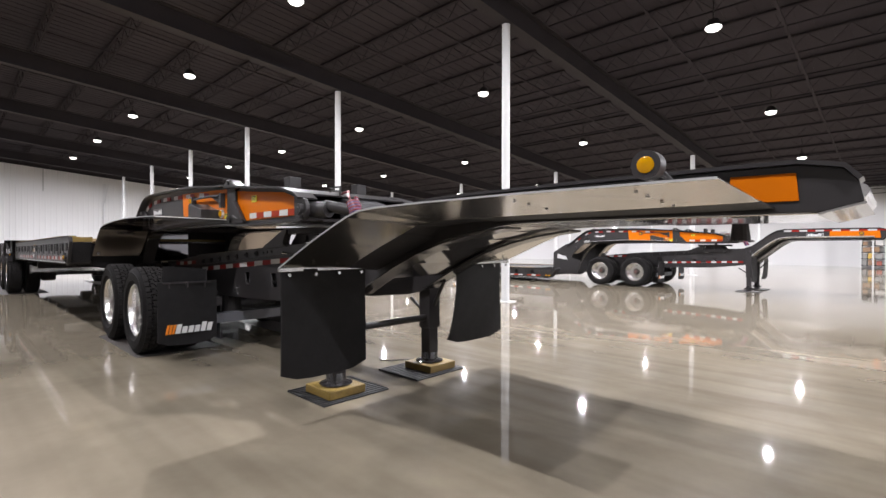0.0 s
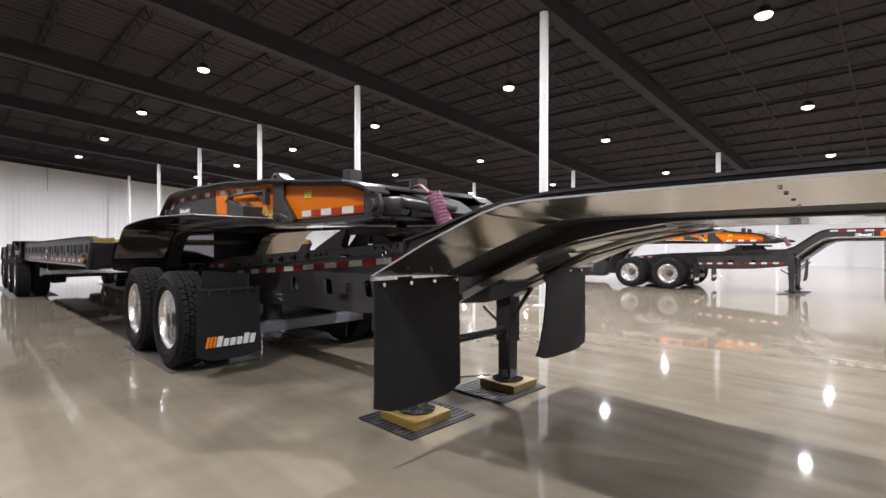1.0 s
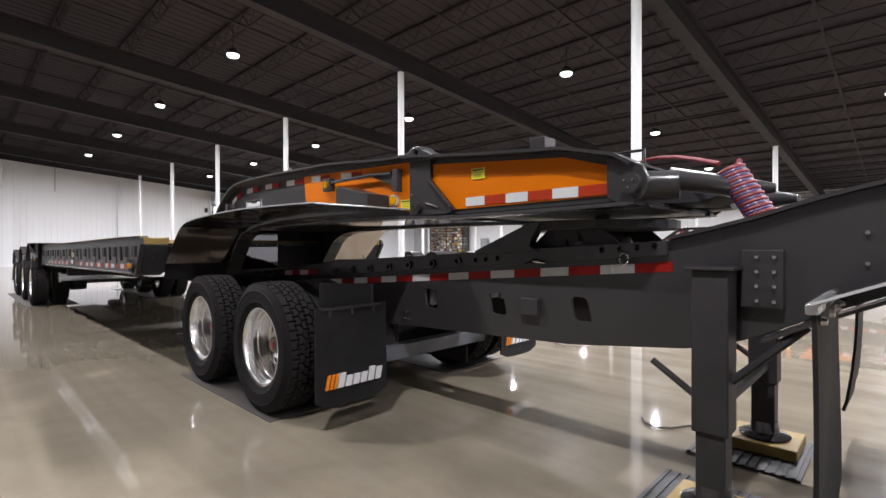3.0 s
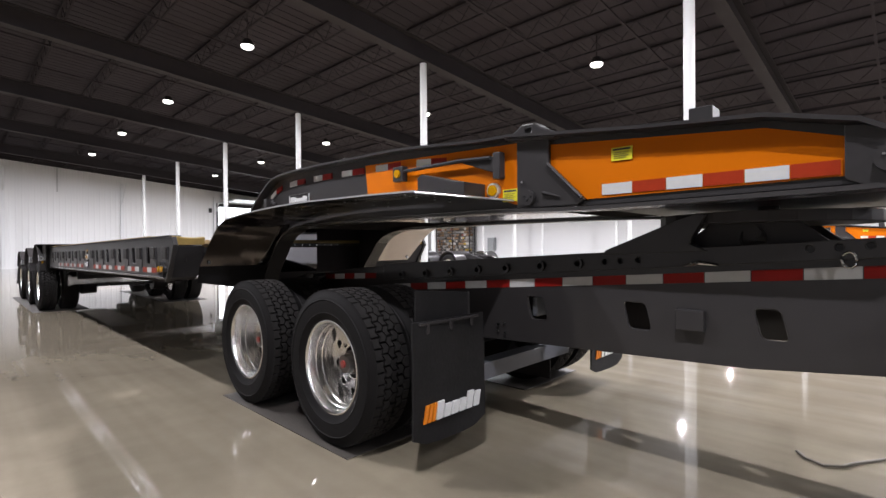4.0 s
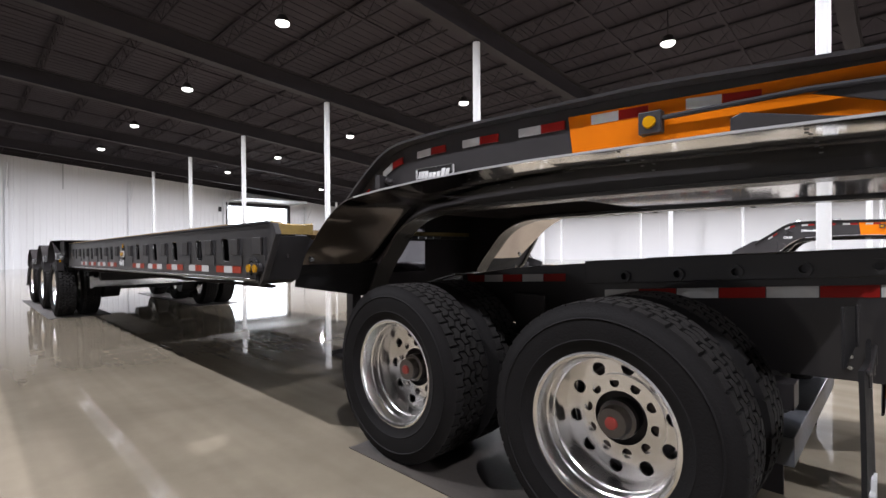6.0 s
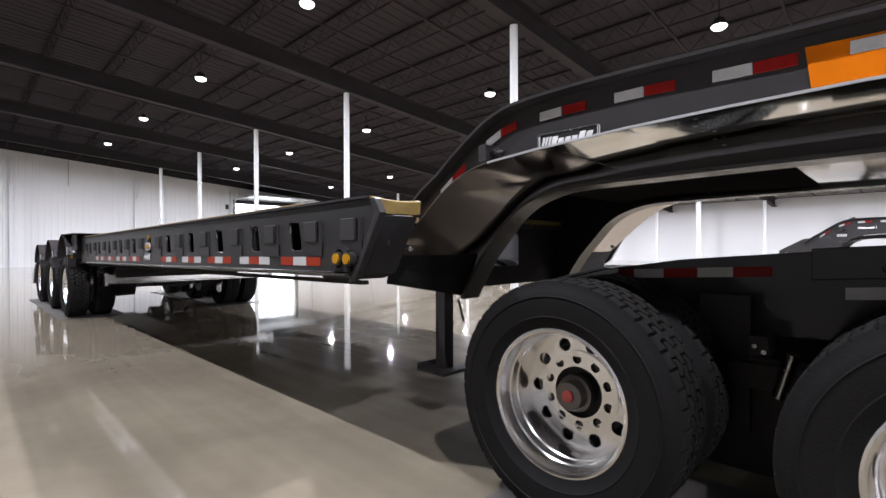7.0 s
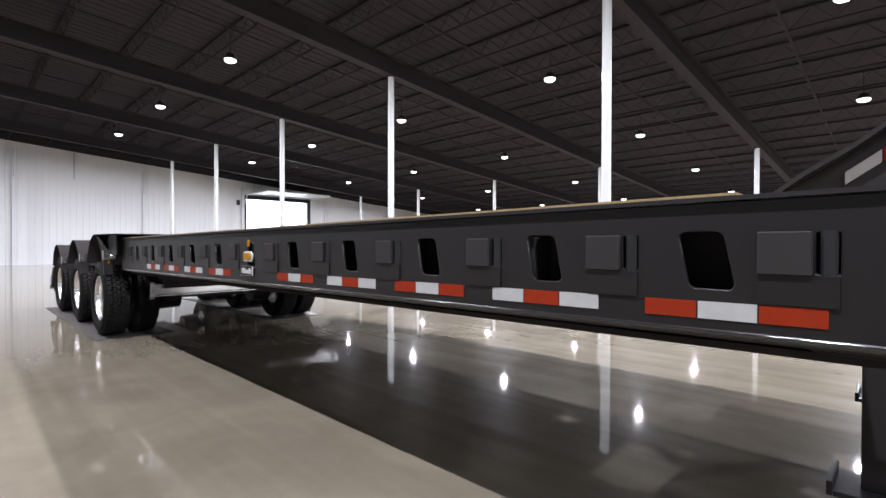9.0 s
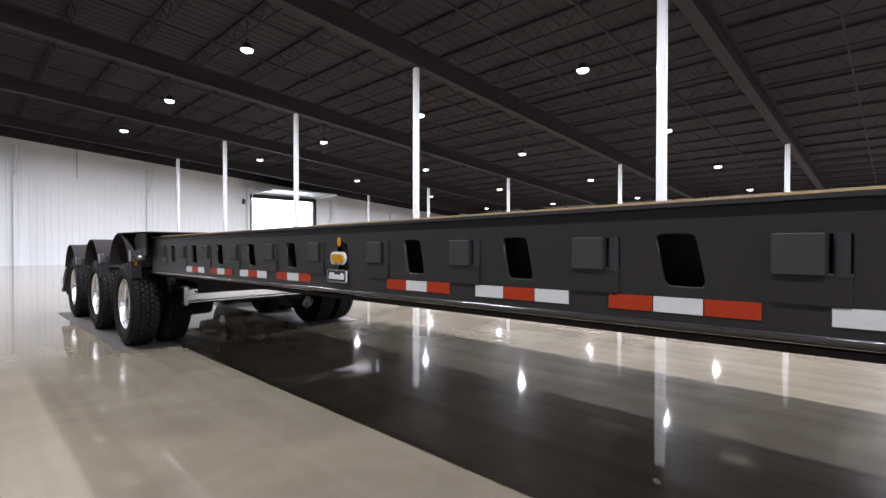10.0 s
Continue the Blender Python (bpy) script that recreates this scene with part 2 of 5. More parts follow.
def plate(outer, holes, y0, y1, bm=None):
    """A flat plate in the xz plane with through holes, from y0 to y1."""
    bm = bm or bmesh.new()
    tmp = bmesh.new()
    edges = []
    for loop in (outer, *holes):
        vs = [tmp.verts.new((x, y0, z)) for x, z in loop]
        edges += [tmp.edges.new((vs[i], vs[(i + 1) % len(vs)])) for i in range(len(vs))]
    bmesh.ops.triangle_fill(tmp, use_beauty=True, use_dissolve=False, edges=edges, normal=(0, -1, 0))
    r = bmesh.ops.extrude_face_region(tmp, geom=tmp.faces[:])
    bmesh.ops.translate(tmp, verts=[g for g in r["geom"] if isinstance(g, bmesh.types.BMVert)], vec=(0, y1 - y0, 0))
    bmesh.ops.recalc_face_normals(tmp, faces=tmp.faces)
    me = bpy.data.meshes.new("tmp")
    tmp.to_mesh(me)
    tmp.free()
    bm.from_mesh(me)
    bpy.data.meshes.remove(me)
    return bm


def sheet(path, y0, y1, thick=0.006, bm=None):
    """A bent sheet: a line of (x, z) drawn out from y0 to y1."""
    bm = bm or bmesh.new()
    n = len(path)
    rows = []
    for i, (x, z) in enumerate(path):
        a, b = path[max(i - 1, 0)], path[min(i + 1, n - 1)]
        d = Vector((b[0] - a[0], b[1] - a[1])).normalized()
        nx, nz = -d.y * thick, d.x * thick
        rows.append([bm.verts.new((x, y0, z)), bm.verts.new((x, y1, z)), bm.verts.new((x + nx, y1, z + nz)), bm.verts.new((x + nx, y0, z + nz))])
    for r, s in zip(rows, rows[1:]):
        for k in range(4):
            bm.faces.new((r[k], s[k], s[(k + 1) % 4], r[(k + 1) % 4]))
    bm.faces.new(rows[0])
    bm.faces.new(rows[-1][::-1])
    return bm


def ruled(pa, ya, pb, yb, thick=0.005):
    """A sheet between two lines of (x, z): pa at ya and pb at yb."""
    bm = bmesh.new()
    rows = []
    for (xa, za), (xb, zb) in zip(pa, pb):
        rows.append([bm.verts.new((xa, ya, za)), bm.verts.new((xb, yb, zb)), bm.verts.new((xb, yb, zb + thick)), bm.verts.new((xa, ya, za + thick))])
    for r, s in zip(rows, rows[1:]):
        for k in range(4):
            bm.faces.new((r[k], s[k], s[(k + 1) % 4], r[(k + 1) % 4]))
    bm.faces.new(rows[0])
    bm.faces.new(rows[-1][::-1])
    return bm


def flow(points, n=4):
    """A smooth line through the given (x, z) points."""
    out = []
    for i in range(len(points) - 1):
        p = [Vector(points[min(max(i + k, 0), len(points) - 1)]) for k in (-1, 0, 1, 2)]
        for j in range(n):
            t = j / n
            q = 0.5 * (2 * p[1] + (p[2] - p[0]) * t + (2 * p[0] - 5 * p[1] + 4 * p[2] - p[3]) * t * t + (3 * p[1] - p[0] - 3 * p[2] + p[3]) * t ** 3)
            out.append((q.x, q.y))
    return out + [tuple(points[-1])]


def ring(n, r, cx=0.0, cz=0.0, a0=0.0):
    return [(cx + r * math.cos(a0 + 2 * math.pi * i / n), cz + r * math.sin(a0 + 2 * math.pi * i / n)) for i in range(n)]


def tube(points, r, n=10, bm=None):
    """A round bar along a line of points."""
    bm = bm or bmesh.new()
    pts = [Vector(p) for p in points]
    rows, up = [], Vector((0, 0, 1))
    for i, p in enumerate(pts):
        d = (pts[min(i + 1, len(pts) - 1)] - pts[max(i - 1, 0)]).normalized()
        u = d.cross(up if abs(d.z) < 0.95 else Vector((1, 0, 0))).normalized()
        w = d.cross(u)
        rr = r[i] if isinstance(r, (list, tuple)) else r
        rows.append([bm.verts.new(p + rr * (u * math.cos(2 * math.pi * k / n) + w * math.sin(2 * math.pi * k / n))) for k in range(n)])
    for a, b in zip(rows, rows[1:]):
        for k in range(n):
            bm.faces.new((a[k], a[(k + 1) % n], b[(k + 1) % n], b[k]))
    bm.faces.new(rows[0][::-1])
    bm.faces.new(rows[-1])
    return bm


def lathe(profile, n=48, bm=None, close=False):
    """Turns a line of (y, radius) about the y axis."""
    bm = bm or bmesh.new()
    rows = []
    for y, r in profile:
        rows.append([bm.verts.new((r * math.cos(2 * math.pi * k / n), y, r * math.sin(2 * math.pi * k / n))) for k in range(n)])
    pairs = list(zip(rows, rows[1:])) + ([(rows[-1], rows[0])] if close else [])
    for a, b in pairs:
        for k in range(n):
            bm.faces.new((a[k], a[(k + 1) % n], b[(k + 1) % n], b[k]))
    if not close:
        bm.faces.new(rows[0])
        bm.faces.new(rows[-1][::-1])
    return bm


def rounded(x0, x1, z0, z1, r, slant=0.0, n=3):
    """A rounded rectangle in xz; slant moves its foot along x."""
    out = []
    for cx, cz, a0 in ((x1 - r, z1 - r, 0), (x0 + r, z1 - r, 90), (x0 + r, z0 + r, 180), (x1 - r, z0 + r, 270)):
        for i in range(n + 1):
            a = radians(a0 + 90 * i / n)
            z = cz + r * math.sin(a)
            out.append((cx + r * math.cos(a) + slant * (z1 - z) / (z1 - z0), z))
    return out


YC = 2.65                      # middle line of the trailers


def mir(y):
    return 2 * YC - y


def ys(y0, y1, side):
    """A span in y on the near side, or its mirror on the far side."""
    return (y0, y1) if side == 0 else (mir(y1), mir(y0))


# ---- the hall ----
X0, X1, Y0, Y1 = -42.0, 16.0, -11.0, 36.0
bm = bbox(X0 - 0.3, X1 + 0.3, Y0 - 0.3, Y1 + 0.3, -0.3, 0.0)
tagged(link("floor", bm, FLOOR), "polished beige-grey concrete floor with soft reflections", "floor", kind="structure")

# roof: deck sheet that falls towards +y, with purlins in the same mesh
bm = bmesh.new()


def slab(bm, x0, x1, y0, y1, dz0, dz1):
    ysplit = [y0] + ([-2.0] if y0 < -2.0 < y1 else []) + [y1]
    for a, b in zip(ysplit, ysplit[1:]):
        lo = [(x0, a), (x1, a), (x1, b), (x0, b)]
        v = [bm.verts.new((x, y, rail_z(x, y) + dz0)) for x, y in lo] + [bm.verts.new((x, y, rail_z(x, y) + dz1)) for x, y in lo]
        for f in ((3, 2, 1, 0), (4, 5, 6, 7), (0, 1, 5, 4), (1, 2, 6, 5), (2, 3, 7, 6), (3, 0, 4, 7)):
            bm.faces.new([v[i] for i in f])


slab(bm, X0 - 0.3, X1 + 0.3, Y0 - 0.3, Y1 + 0.3, 1.0, 1.15)
xr = X0
while xr < X1:                                   # deck corrugation
    slab(bm, xr, xr + 0.07, Y0, Y1, 0.988, 1.0)
    xr += 0.30
yj = Y0 + 0.4
while yj < Y1:                                   # open web joists along x
    mark = len(bm.faces)
    slab(bm, X0, X1, yj, yj + 0.07, 0.92, 0.965)
    slab(bm, X0, X1, yj + 0.015, yj + 0.050, 0.51, 0.54)
    xw = X0
    while xw < X1:
        za, zb = rail_z(xw, yj), rail_z(xw + 0.4, yj)
        for p, q in (((xw, za + 0.53), (xw + 0.4, zb + 0.93)), ((xw + 0.4, zb + 0.93), (xw + 0.8, zb + 0.53))):
            v = [bm.verts.new((p[0] + d, yj + 0.02 + e, p[1])) for d, e in ((0, 0), (0.014, 0), (0.014, 0.014), (0, 0.014))]
            w = [bm.verts.new((q[0] + d, yj + 0.02 + e, q[1])) for d, e in ((0, 0), (0.014, 0), (0.014, 0.014), (0, 0.014))]
            for k in range(4):
                bm.faces.new((v[k], v[(k + 1) % 4], w[(k + 1) % 4], w[k]))
        xw += 0.8
    bm.faces.ensure_lookup_table()
    for k in range(mark, len(bm.faces)):
        bm.faces[k].material_index = 1
    yj += 1.55
for xb in range(-7, 5):                          # bridging bars along y
    slab(bm, -12.07 + 6.144 * xb + 2.0, -12.07 + 6.144 * xb + 2.05, Y0, Y1, 0.50, 0.54)
    slab(bm, -12.07 + 6.144 * xb + 4.1, -12.07 + 6.144 * xb + 4.15, Y0, Y1, 0.50, 0.54)
ceiling = link("ceiling", bm, CEIL)
ceiling.data.materials.append(JOIST)
tagged(ceiling, "dark painted steel roof deck with open web joists", "ceiling", kind="structure")

# roof beams along y, on the columns
for i in range(-5, 5):
    xb = -12.07 + 6.144 * i
    if not X0 < xb < X1:
        continue
    bm = bmesh.new()
    slab(bm, xb - 0.13, xb + 0.13, Y0, Y1, 0.0, 0.025)
    slab(bm, xb - 0.13, xb + 0.13, Y0, Y1, 0.475, 0.50)
    slab(bm, xb - 0.012, xb + 0.012, Y0, Y1, 0.02, 0.48)
    tagged(link("roof_beam", bm, BEAMM), "dark painted steel roof beam on white columns", "beam", "roof beams", "structure")

# columns
for i in range(-4, 5):
    for yc in (8.09, 20.57, 33.05):
        xc = -12.07 + 6.144 * i
        if not X0 + 1 < xc < X1:
            continue
        zt = rail_z(xc, yc)
        bm = tube([(xc, yc, 0.0), (xc, yc, zt - 0.02)], 0.084, 24)
        c = thing("column", "white painted round steel column on the concrete floor", "column", "hall columns")
        part("shaft", bm, COLM, c, bevel=0, smooth=True)
        part("cap_plate", bbox(xc - 0.09, xc + 0.09, yc - 0.09, yc + 0.09, zt - 0.02, zt), BEAMM, c)
        part("base_plate", bbox(xc - 0.16, xc + 0.16, yc - 0.16, yc + 0.16, 0.0, 0.02), COLM, c)


def ribbed(bm, along, at, a0, a1, ztop, out, holes=()):
    """A wall of ribbed sheet. along 'x' or 'y'; at: its plane; out: +1 or -1, the way into the room."""
    p, n = 0.30, int((a1 - a0) / 0.30)
    prof = []
    for k in range(n):
        s = a0 + k * p
        prof += [(s, 0.0), (s + 0.10, 0.0), (s + 0.12, 0.014), (s + 0.17, 0.014), (s + 0.19, 0.0)]
    prof.append((a1, 0.0))

    def put(s, d, z):
        return (at + out * d, s, z) if along == "y" else (s, at + out * d, z)
    prev = None
    for s, d in prof:
        hole = next((h for h in holes if h[0] - 0.01 < s < h[1] + 0.01), None)
        z0 = hole[2] if hole else 0.0
        cur = (bm.verts.new(put(s, d, z0)), bm.verts.new(put(s, d, ztop(s))), z0)
        if prev:
            if prev[2] != cur[2]:
                zz = max(prev[2], cur[2])
                ps = prev[3]
                low = bm.verts.new(put(ps[0], ps[1], zz)) if prev[2] < zz else prev[0]
                low2 = bm.verts.new(put(s, d, zz)) if cur[2] < zz else cur[0]
                bm.faces.new((low, low2, cur[1], prev[1]))
            else:
                bm.faces.new((prev[0], cur[0], cur[1], prev[1]))
        prev = (*cur, (s, d))
    return bm


DY0, DY1, DZ = 14.45, 19.3, 4.38      # the open overhead door in the end wall
bm = ribbed(bmesh.new(), "y", X0, Y0, Y1, lambda s: rail_z(X0, s) + 1.0, 1, [(DY0, DY1, DZ)])
for a, b, z0 in ((Y0, DY0, 0), (DY0, DY1, DZ), (DY1, Y1, 0)):
    box(bm, X0 - 0.3, X0 - 0.05, a, b, z0, 7.6)
tagged(link("wall_west", bm, WALLM), "white ribbed metal wall panels with a bright open doorway", "wall", kind="structure")
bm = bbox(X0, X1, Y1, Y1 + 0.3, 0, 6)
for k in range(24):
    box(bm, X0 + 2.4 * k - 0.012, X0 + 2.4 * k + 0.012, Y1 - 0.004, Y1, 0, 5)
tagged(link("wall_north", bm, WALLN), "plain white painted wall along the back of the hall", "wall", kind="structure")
# Unseen south wall, added to close the hall; grey dims its bounce and reflections.
tagged(link("wall_south", bbox(X0, X1, Y0 - 0.3, Y0, 0, 8), WALLG), "plain grey unseen wall closing the hall", "wall", kind="structure")
tagged(link("wall_east", bbox(X1, X1 + 0.3, Y0, Y1, 0, 8), WALLM), "plain white painted wall", "wall", kind="structure")
tagged(link("backdrop", bbox(X0 - 3.1, X0 - 3.0, DY0 - 4, DY1 + 4, -0.2, 7), DOORW), "bright white daylight outside the open door", "backdrop", kind="structure")

door = thing("door_1", "black framed overhead doorway with white track rails", "overhead door", kind="structure")
for n, b in (("jamb", (X0 + 0.03, X0 + 0.09, DY0 - 0.24, DY0, 0, DZ + 0.26)), ("jamb", (X0 + 0.03, X0 + 0.09, DY1, DY1 + 0.24, 0, DZ + 0.26)), ("header", (X0 + 0.03, X0 + 0.10, DY0, DY1, DZ, DZ + 0.26))):
    part(n, bbox(*b), BLACKM, door)
for yy in (DY0 - 0.05, DY1 + 0.05):
    part("track_rail", tube([(X0 + 0.15, yy, DZ + 0.25), (X0 + 3.2, yy, DZ + 0.32)], 0.05, 8), COLM, door, bevel=0)
part("door_leaf", bbox(X0 + 0.5, X0 + 3.2, DY0, DY1, DZ + 0.34, DZ + 0.40), COLM, door, "white raised door leaf")

# wall frame posts on the end wall
for k, yp in enumerate((-3.95, 2.05, 8.05, 14.15, 20.9, 27.0)):
    w = thing("wall_post", "white painted steel wall post standing against the ribbed wall", "post", "wall posts", "structure")
    part("post", bbox(X0 + 0.03, X0 + 0.22, yp - 0.09, yp + 0.09, 0, rail_z(X0, yp)), POSTM, w)
    part("brace", tube([(X0 + 0.2, yp, rail_z(X0, yp) - 1.4), (X0 + 1.3, yp, rail_z(X0, yp) - 0.1)], 0.035, 8), POSTM, w, bevel=0)

bm = bmesh.new()
slab(bm, X0, X0 + 0.22, Y0, Y1, 0.46, 1.0)
tagged(link("trim", bm, BEAMM), "dark steel eave strip above the ribbed wall", "trim", kind="structure")
# lamps
lamp_data = bpy.data.lights.new("high_bay", "AREA")
lamp_data.shape, lamp_data.size, lamp_data.energy, lamp_data.color = "DISK", 0.12, LAMP_W, (0.985, 0.97, 1.02)
lamp_data.spread = radians(180)
first = None
for i in range(-3, 5):
    for yl in LROWS:
        xl = LX + LDX * i
        if not (X0 + 1 < xl < X1):
            continue
        zl = lamp_z(xl, yl)
        if first is None:
            f = first = thing("high_bay_lamp", "round lit high-bay lamp hanging under the dark roof", "ceiling lamp", "hall lamps")
            bm = bmesh.new()
            bmesh.ops.create_cone(bm, cap_ends=True, segments=24, radius1=0.168, radius2=0.10, depth=0.15, matrix=Matrix.Translation((0, 0, 0.057)))
            part("housing", bm, BLACKM, f, bevel=0, smooth=True)
            part("hanger", tube([(0, 0, 0.15), (0, 0, 0.75)], 0.012, 6), BLACKM, f, bevel=0)
            bm = bmesh.new()
            bmesh.ops.create_uvsphere(bm, u_segments=28, v_segments=14, radius=0.155)
            bmesh.ops.delete(bm, geom=[v for v in bm.verts if v.co.z > 0.001], context="VERTS")
            bmesh.ops.scale(bm, vec=(1, 1, 0.55), verts=bm.verts)
            bmesh.ops.translate(bm, vec=(0, 0, -0.02), verts=bm.verts)
            part("lens", bm, LENS, f, "glowing white domed lens", bevel=0, smooth=True)
            f.location = (xl, yl, zl)
        else:
            f = copy_thing(first, pose(xl, yl, zl))
        lo = new("lamp_light", lamp_data)
        lo.location = (xl, yl, zl - 0.130)

# short conduit on the end wall
cd = thing("conduit", "short grey conduit hanging down the ribbed end wall", "pipe", kind="structure")
part("pipe", tube([(X0 + 0.08, 4.6, 4.8), (X0 + 0.08, 4.6, 6.3)], 0.035, 10), COLM, cd, bevel=0)
part("junction_box", bbox(X0 + 0.03, X0 + 0.14, 13.75, 13.95, 3.9, 4.25), BLACKM, cd)


# ---- wheels ----
def tyre_mesh():
    R, W, LOW, N = 0.478, 0.275, 0.456, 46
    fr = (0.0, 0.10, 0.25, 0.40, 0.5, 0.60, 0.75, 0.90)       # columns in one pitch of the tread
    cols = [(k + f) / N for k in range(N) for f in fr]
    side_in = [(0.045, 0.272), (0.020, 0.290), (0.006, 0.330), (0.002, 0.334), (0.004, 0.338), (0.000, 0.385), (0.002, 0.410), (-0.002, 0.414), (0.004, 0.418), (0.010, 0.438), (0.020, 0.452)]
    rows = [(y, r, 0, -1) for y, r in side_in]
    ribs = ((0.024, 0.068), (0.077, 0.113), (0.122, 0.153), (0.162, 0.198), (0.207, 0.251))
    for i, (ya, yb) in enumerate(ribs):
        za, zb = (0.0, 1.0) if i == 0 else (1.0, 0.0) if i == 4 else (1.0, 1.0)
        if i:
            rows.append((ya - 0.002, LOW, za, -1))
        rows += [(ya, R - (0.004 if i == 0 else 0), za, i), (yb, R - (0.004 if i == 4 else 0), zb, i)]
        if i < 4:
            rows.append((yb + 0.002, LOW, zb, -1))
    rows += [(W - y, r, 0, -1) for y, r in side_in[::-1]]
    bm = bmesh.new()
    grid = []
    for y, r, z, rib in rows:
        line = []
        for c in cols:
            ph = (c * N) % 1.0
            tri = abs(2 * ph - 1) * 2 - 1
            low = rib >= 0 and (ph < 0.01 if rib % 2 == 0 else abs(ph - 0.5) < 0.01)
            rr = (0.466 if z == 0 else LOW) if low else r
            yy = y + z * tri * 0.0085
            a = 2 * math.pi * c
            line.append(bm.verts.new((rr * math.cos(a), yy, rr * math.sin(a))))
        grid.append(line)
    n = len(cols)
    for p, q in list(zip(grid, grid[1:])) + [(grid[-1], grid[0])]:
        for k in range(n):
            bm.faces.new((p[k], p[(k + 1) % n], q[(k + 1) % n], q[k]))
    bmesh.ops.scale(bm, vec=(0.973, 1, 0.973), verts=bm.verts)
    return bm


def rim_mesh(dish):
    bm = lathe([(0.030, 0.292), (0.022, 0.300), (0.020, 0.292), (0.026, 0.282), (0.050, 0.272), (0.080, 0.270), (0.085, 0.265), (0.120, 0.263), (0.126, 0.258), (dish * 0.8, 0.256), (dish, 0.252), (dish + 0.012, 0.252), (0.25, 0.270), (0.26, 0.290)], 56)
    bm.faces.ensure_lookup_table()
    for f in [f for f in bm.faces if len(f.verts) > 10]:
        bm.faces.remove(f)
    holes = [ring(14, 0.029, 0.208 * math.cos(2 * math.pi * (k + 0.5) / 10), 0.208 * math.sin(2 * math.pi * (k + 0.5) / 10)) for k in range(10)] + [ring(40, 0.150)]
    plate(ring(56, 0.256), holes, dish - 0.002, dish + 0.016, bm)
    nut_holes = [ring(14, 0.0205, 0.143 * math.cos(2 * math.pi * k / 10), 0.143 * math.sin(2 * math.pi * k / 10)) for k in range(10)]
    plate(ring(56, 0.178), nut_holes + [ring(36, 0.110)], dish - 0.014, dish + 0.004, bm)
    bmesh.ops.scale(bm, vec=(0.935, 1, 0.935), verts=bm.verts)
    return bm


def nuts_mesh(dish):
    bm = bmesh.new()
    for k in range(10):
        a = 2 * math.pi * k / 10
        bmesh.ops.create_cone(bm, cap_ends=True, segments=6, radius1=0.0145, radius2=0.014, depth=0.02, matrix=Matrix.Translation((0.1337 * math.cos(a), dish + 0.012, 0.1337 * math.sin(a))) @ pose(0, 0, 0, 90))
    return bm


def keep(bm, mat, name, smooth=True):
    me = bpy.data.meshes.new(name)
    bmesh.ops.recalc_face_normals(bm, faces=bm.faces)
    bm.to_mesh(me)
    bm.free()
    me.materials.append(mat)
    if smooth:
        me.shade_smooth()
        me.set_sharp_from_angle(angle=radians(32))
    return me


DISH = 0.215
M_TYRE = keep(tyre_mesh(), RUBBER, "tyre")
M_RIM = keep(rim_mesh(DISH), RIMM, "rim")
M_NUTS = keep(nuts_mesh(DISH), NUTM, "lug_nuts")
M_HUB = keep(lathe([(DISH + 0.06, 0.20), (DISH + 0.035, 0.19), (DISH + 0.03, 0.07), (DISH - 0.04, 0.064), (DISH - 0.05, 0.055)], 28), BLACKM, "hub")
M_HUBP = keep(lathe([(DISH - 0.02, 0.074), (DISH - 0.045, 0.073), (DISH - 0.05, 0.060), (DISH - 0.085, 0.0585), (DISH - 0.092, 0.054), (DISH - 0.094, 0.036)], 28), HUBM, "hub_cap")
M_CAP = keep(lathe([(DISH - 0.090, 0.025), (DISH - 0.102, 0.023), (DISH - 0.104, 0.015)], 20), REDCAP, "cap")
M_DRUM = keep(lathe([(0.60, 0.19), (0.36, 0.20), (0.30, 0.14)], 28), BLACKM, "brake_drum")


def sub(name, me, parent, m=None, label=""):
    ob = new(name, me)
    ob.parent = parent
    if m:
        ob.matrix_basis = m
    return tagged(ob, label) if label else ob


def dual_wheel(parent, x, y, z, side):
    """A pair of tyres; the outer face lies at y, on the near side (0) or far side (1)."""
    rot = 0 if side == 0 else 180
    for n, off in (("outer_wheel", 0.0), ("inner_wheel", 0.325)):
        w = sub(n, M_TYRE, parent, pose(x, y + (off if side == 0 else -off), z, 0, 0, rot) @ pose(0, 0, 0, 0, random.uniform(0, 360), 0), "black truck tyre with a block tread")
        if off == 0.0:
            sub("rim", M_RIM, w, label="polished aluminium rim with round hand holes")
            tagged(sub("lug_nuts", M_NUTS, w), kind="stuff")
            sub("hub", M_HUB, w)
            sub("hub_cap", M_HUBP, w)
            sub("cap", M_CAP, w, label="red hub cap")
        else:
            sub("rim", M_RIM, w)
            sub("brake_drum", M_DRUM, w)


# ---- marks ----
def strip(parent, y, x0, x1, zf, h, pieces, mats, side=0, name="tape", proud=0.003):
    """Short pieces of tape along x, on a face at y. zf(x): height of the lower edge."""
    n = len(pieces)
    for k, m in enumerate(pieces):
        a, b = x0 + (x1 - x0) * k / n, x0 + (x1 - x0) * (k + 1) / n
        g = 0.002
        yy = (y - proud, y) if side == 0 else (mir(y), mir(y) + proud)
        bm = bmesh.new()
        v = [bm.verts.new((x, q, zf(x) + d)) for q in yy for x, d in ((a + g, 0), (b - g, 0), (b - g, h), (a + g, h))]
        for f in ((0, 1, 2, 3), (7, 6, 5, 4), (0, 4, 5, 1), (1, 5, 6, 2), (2, 6, 7, 3), (3, 7, 4, 0)):
            bm.faces.new([v[i] for i in f])
        part(name, bm, mats[m], parent, bevel=0)


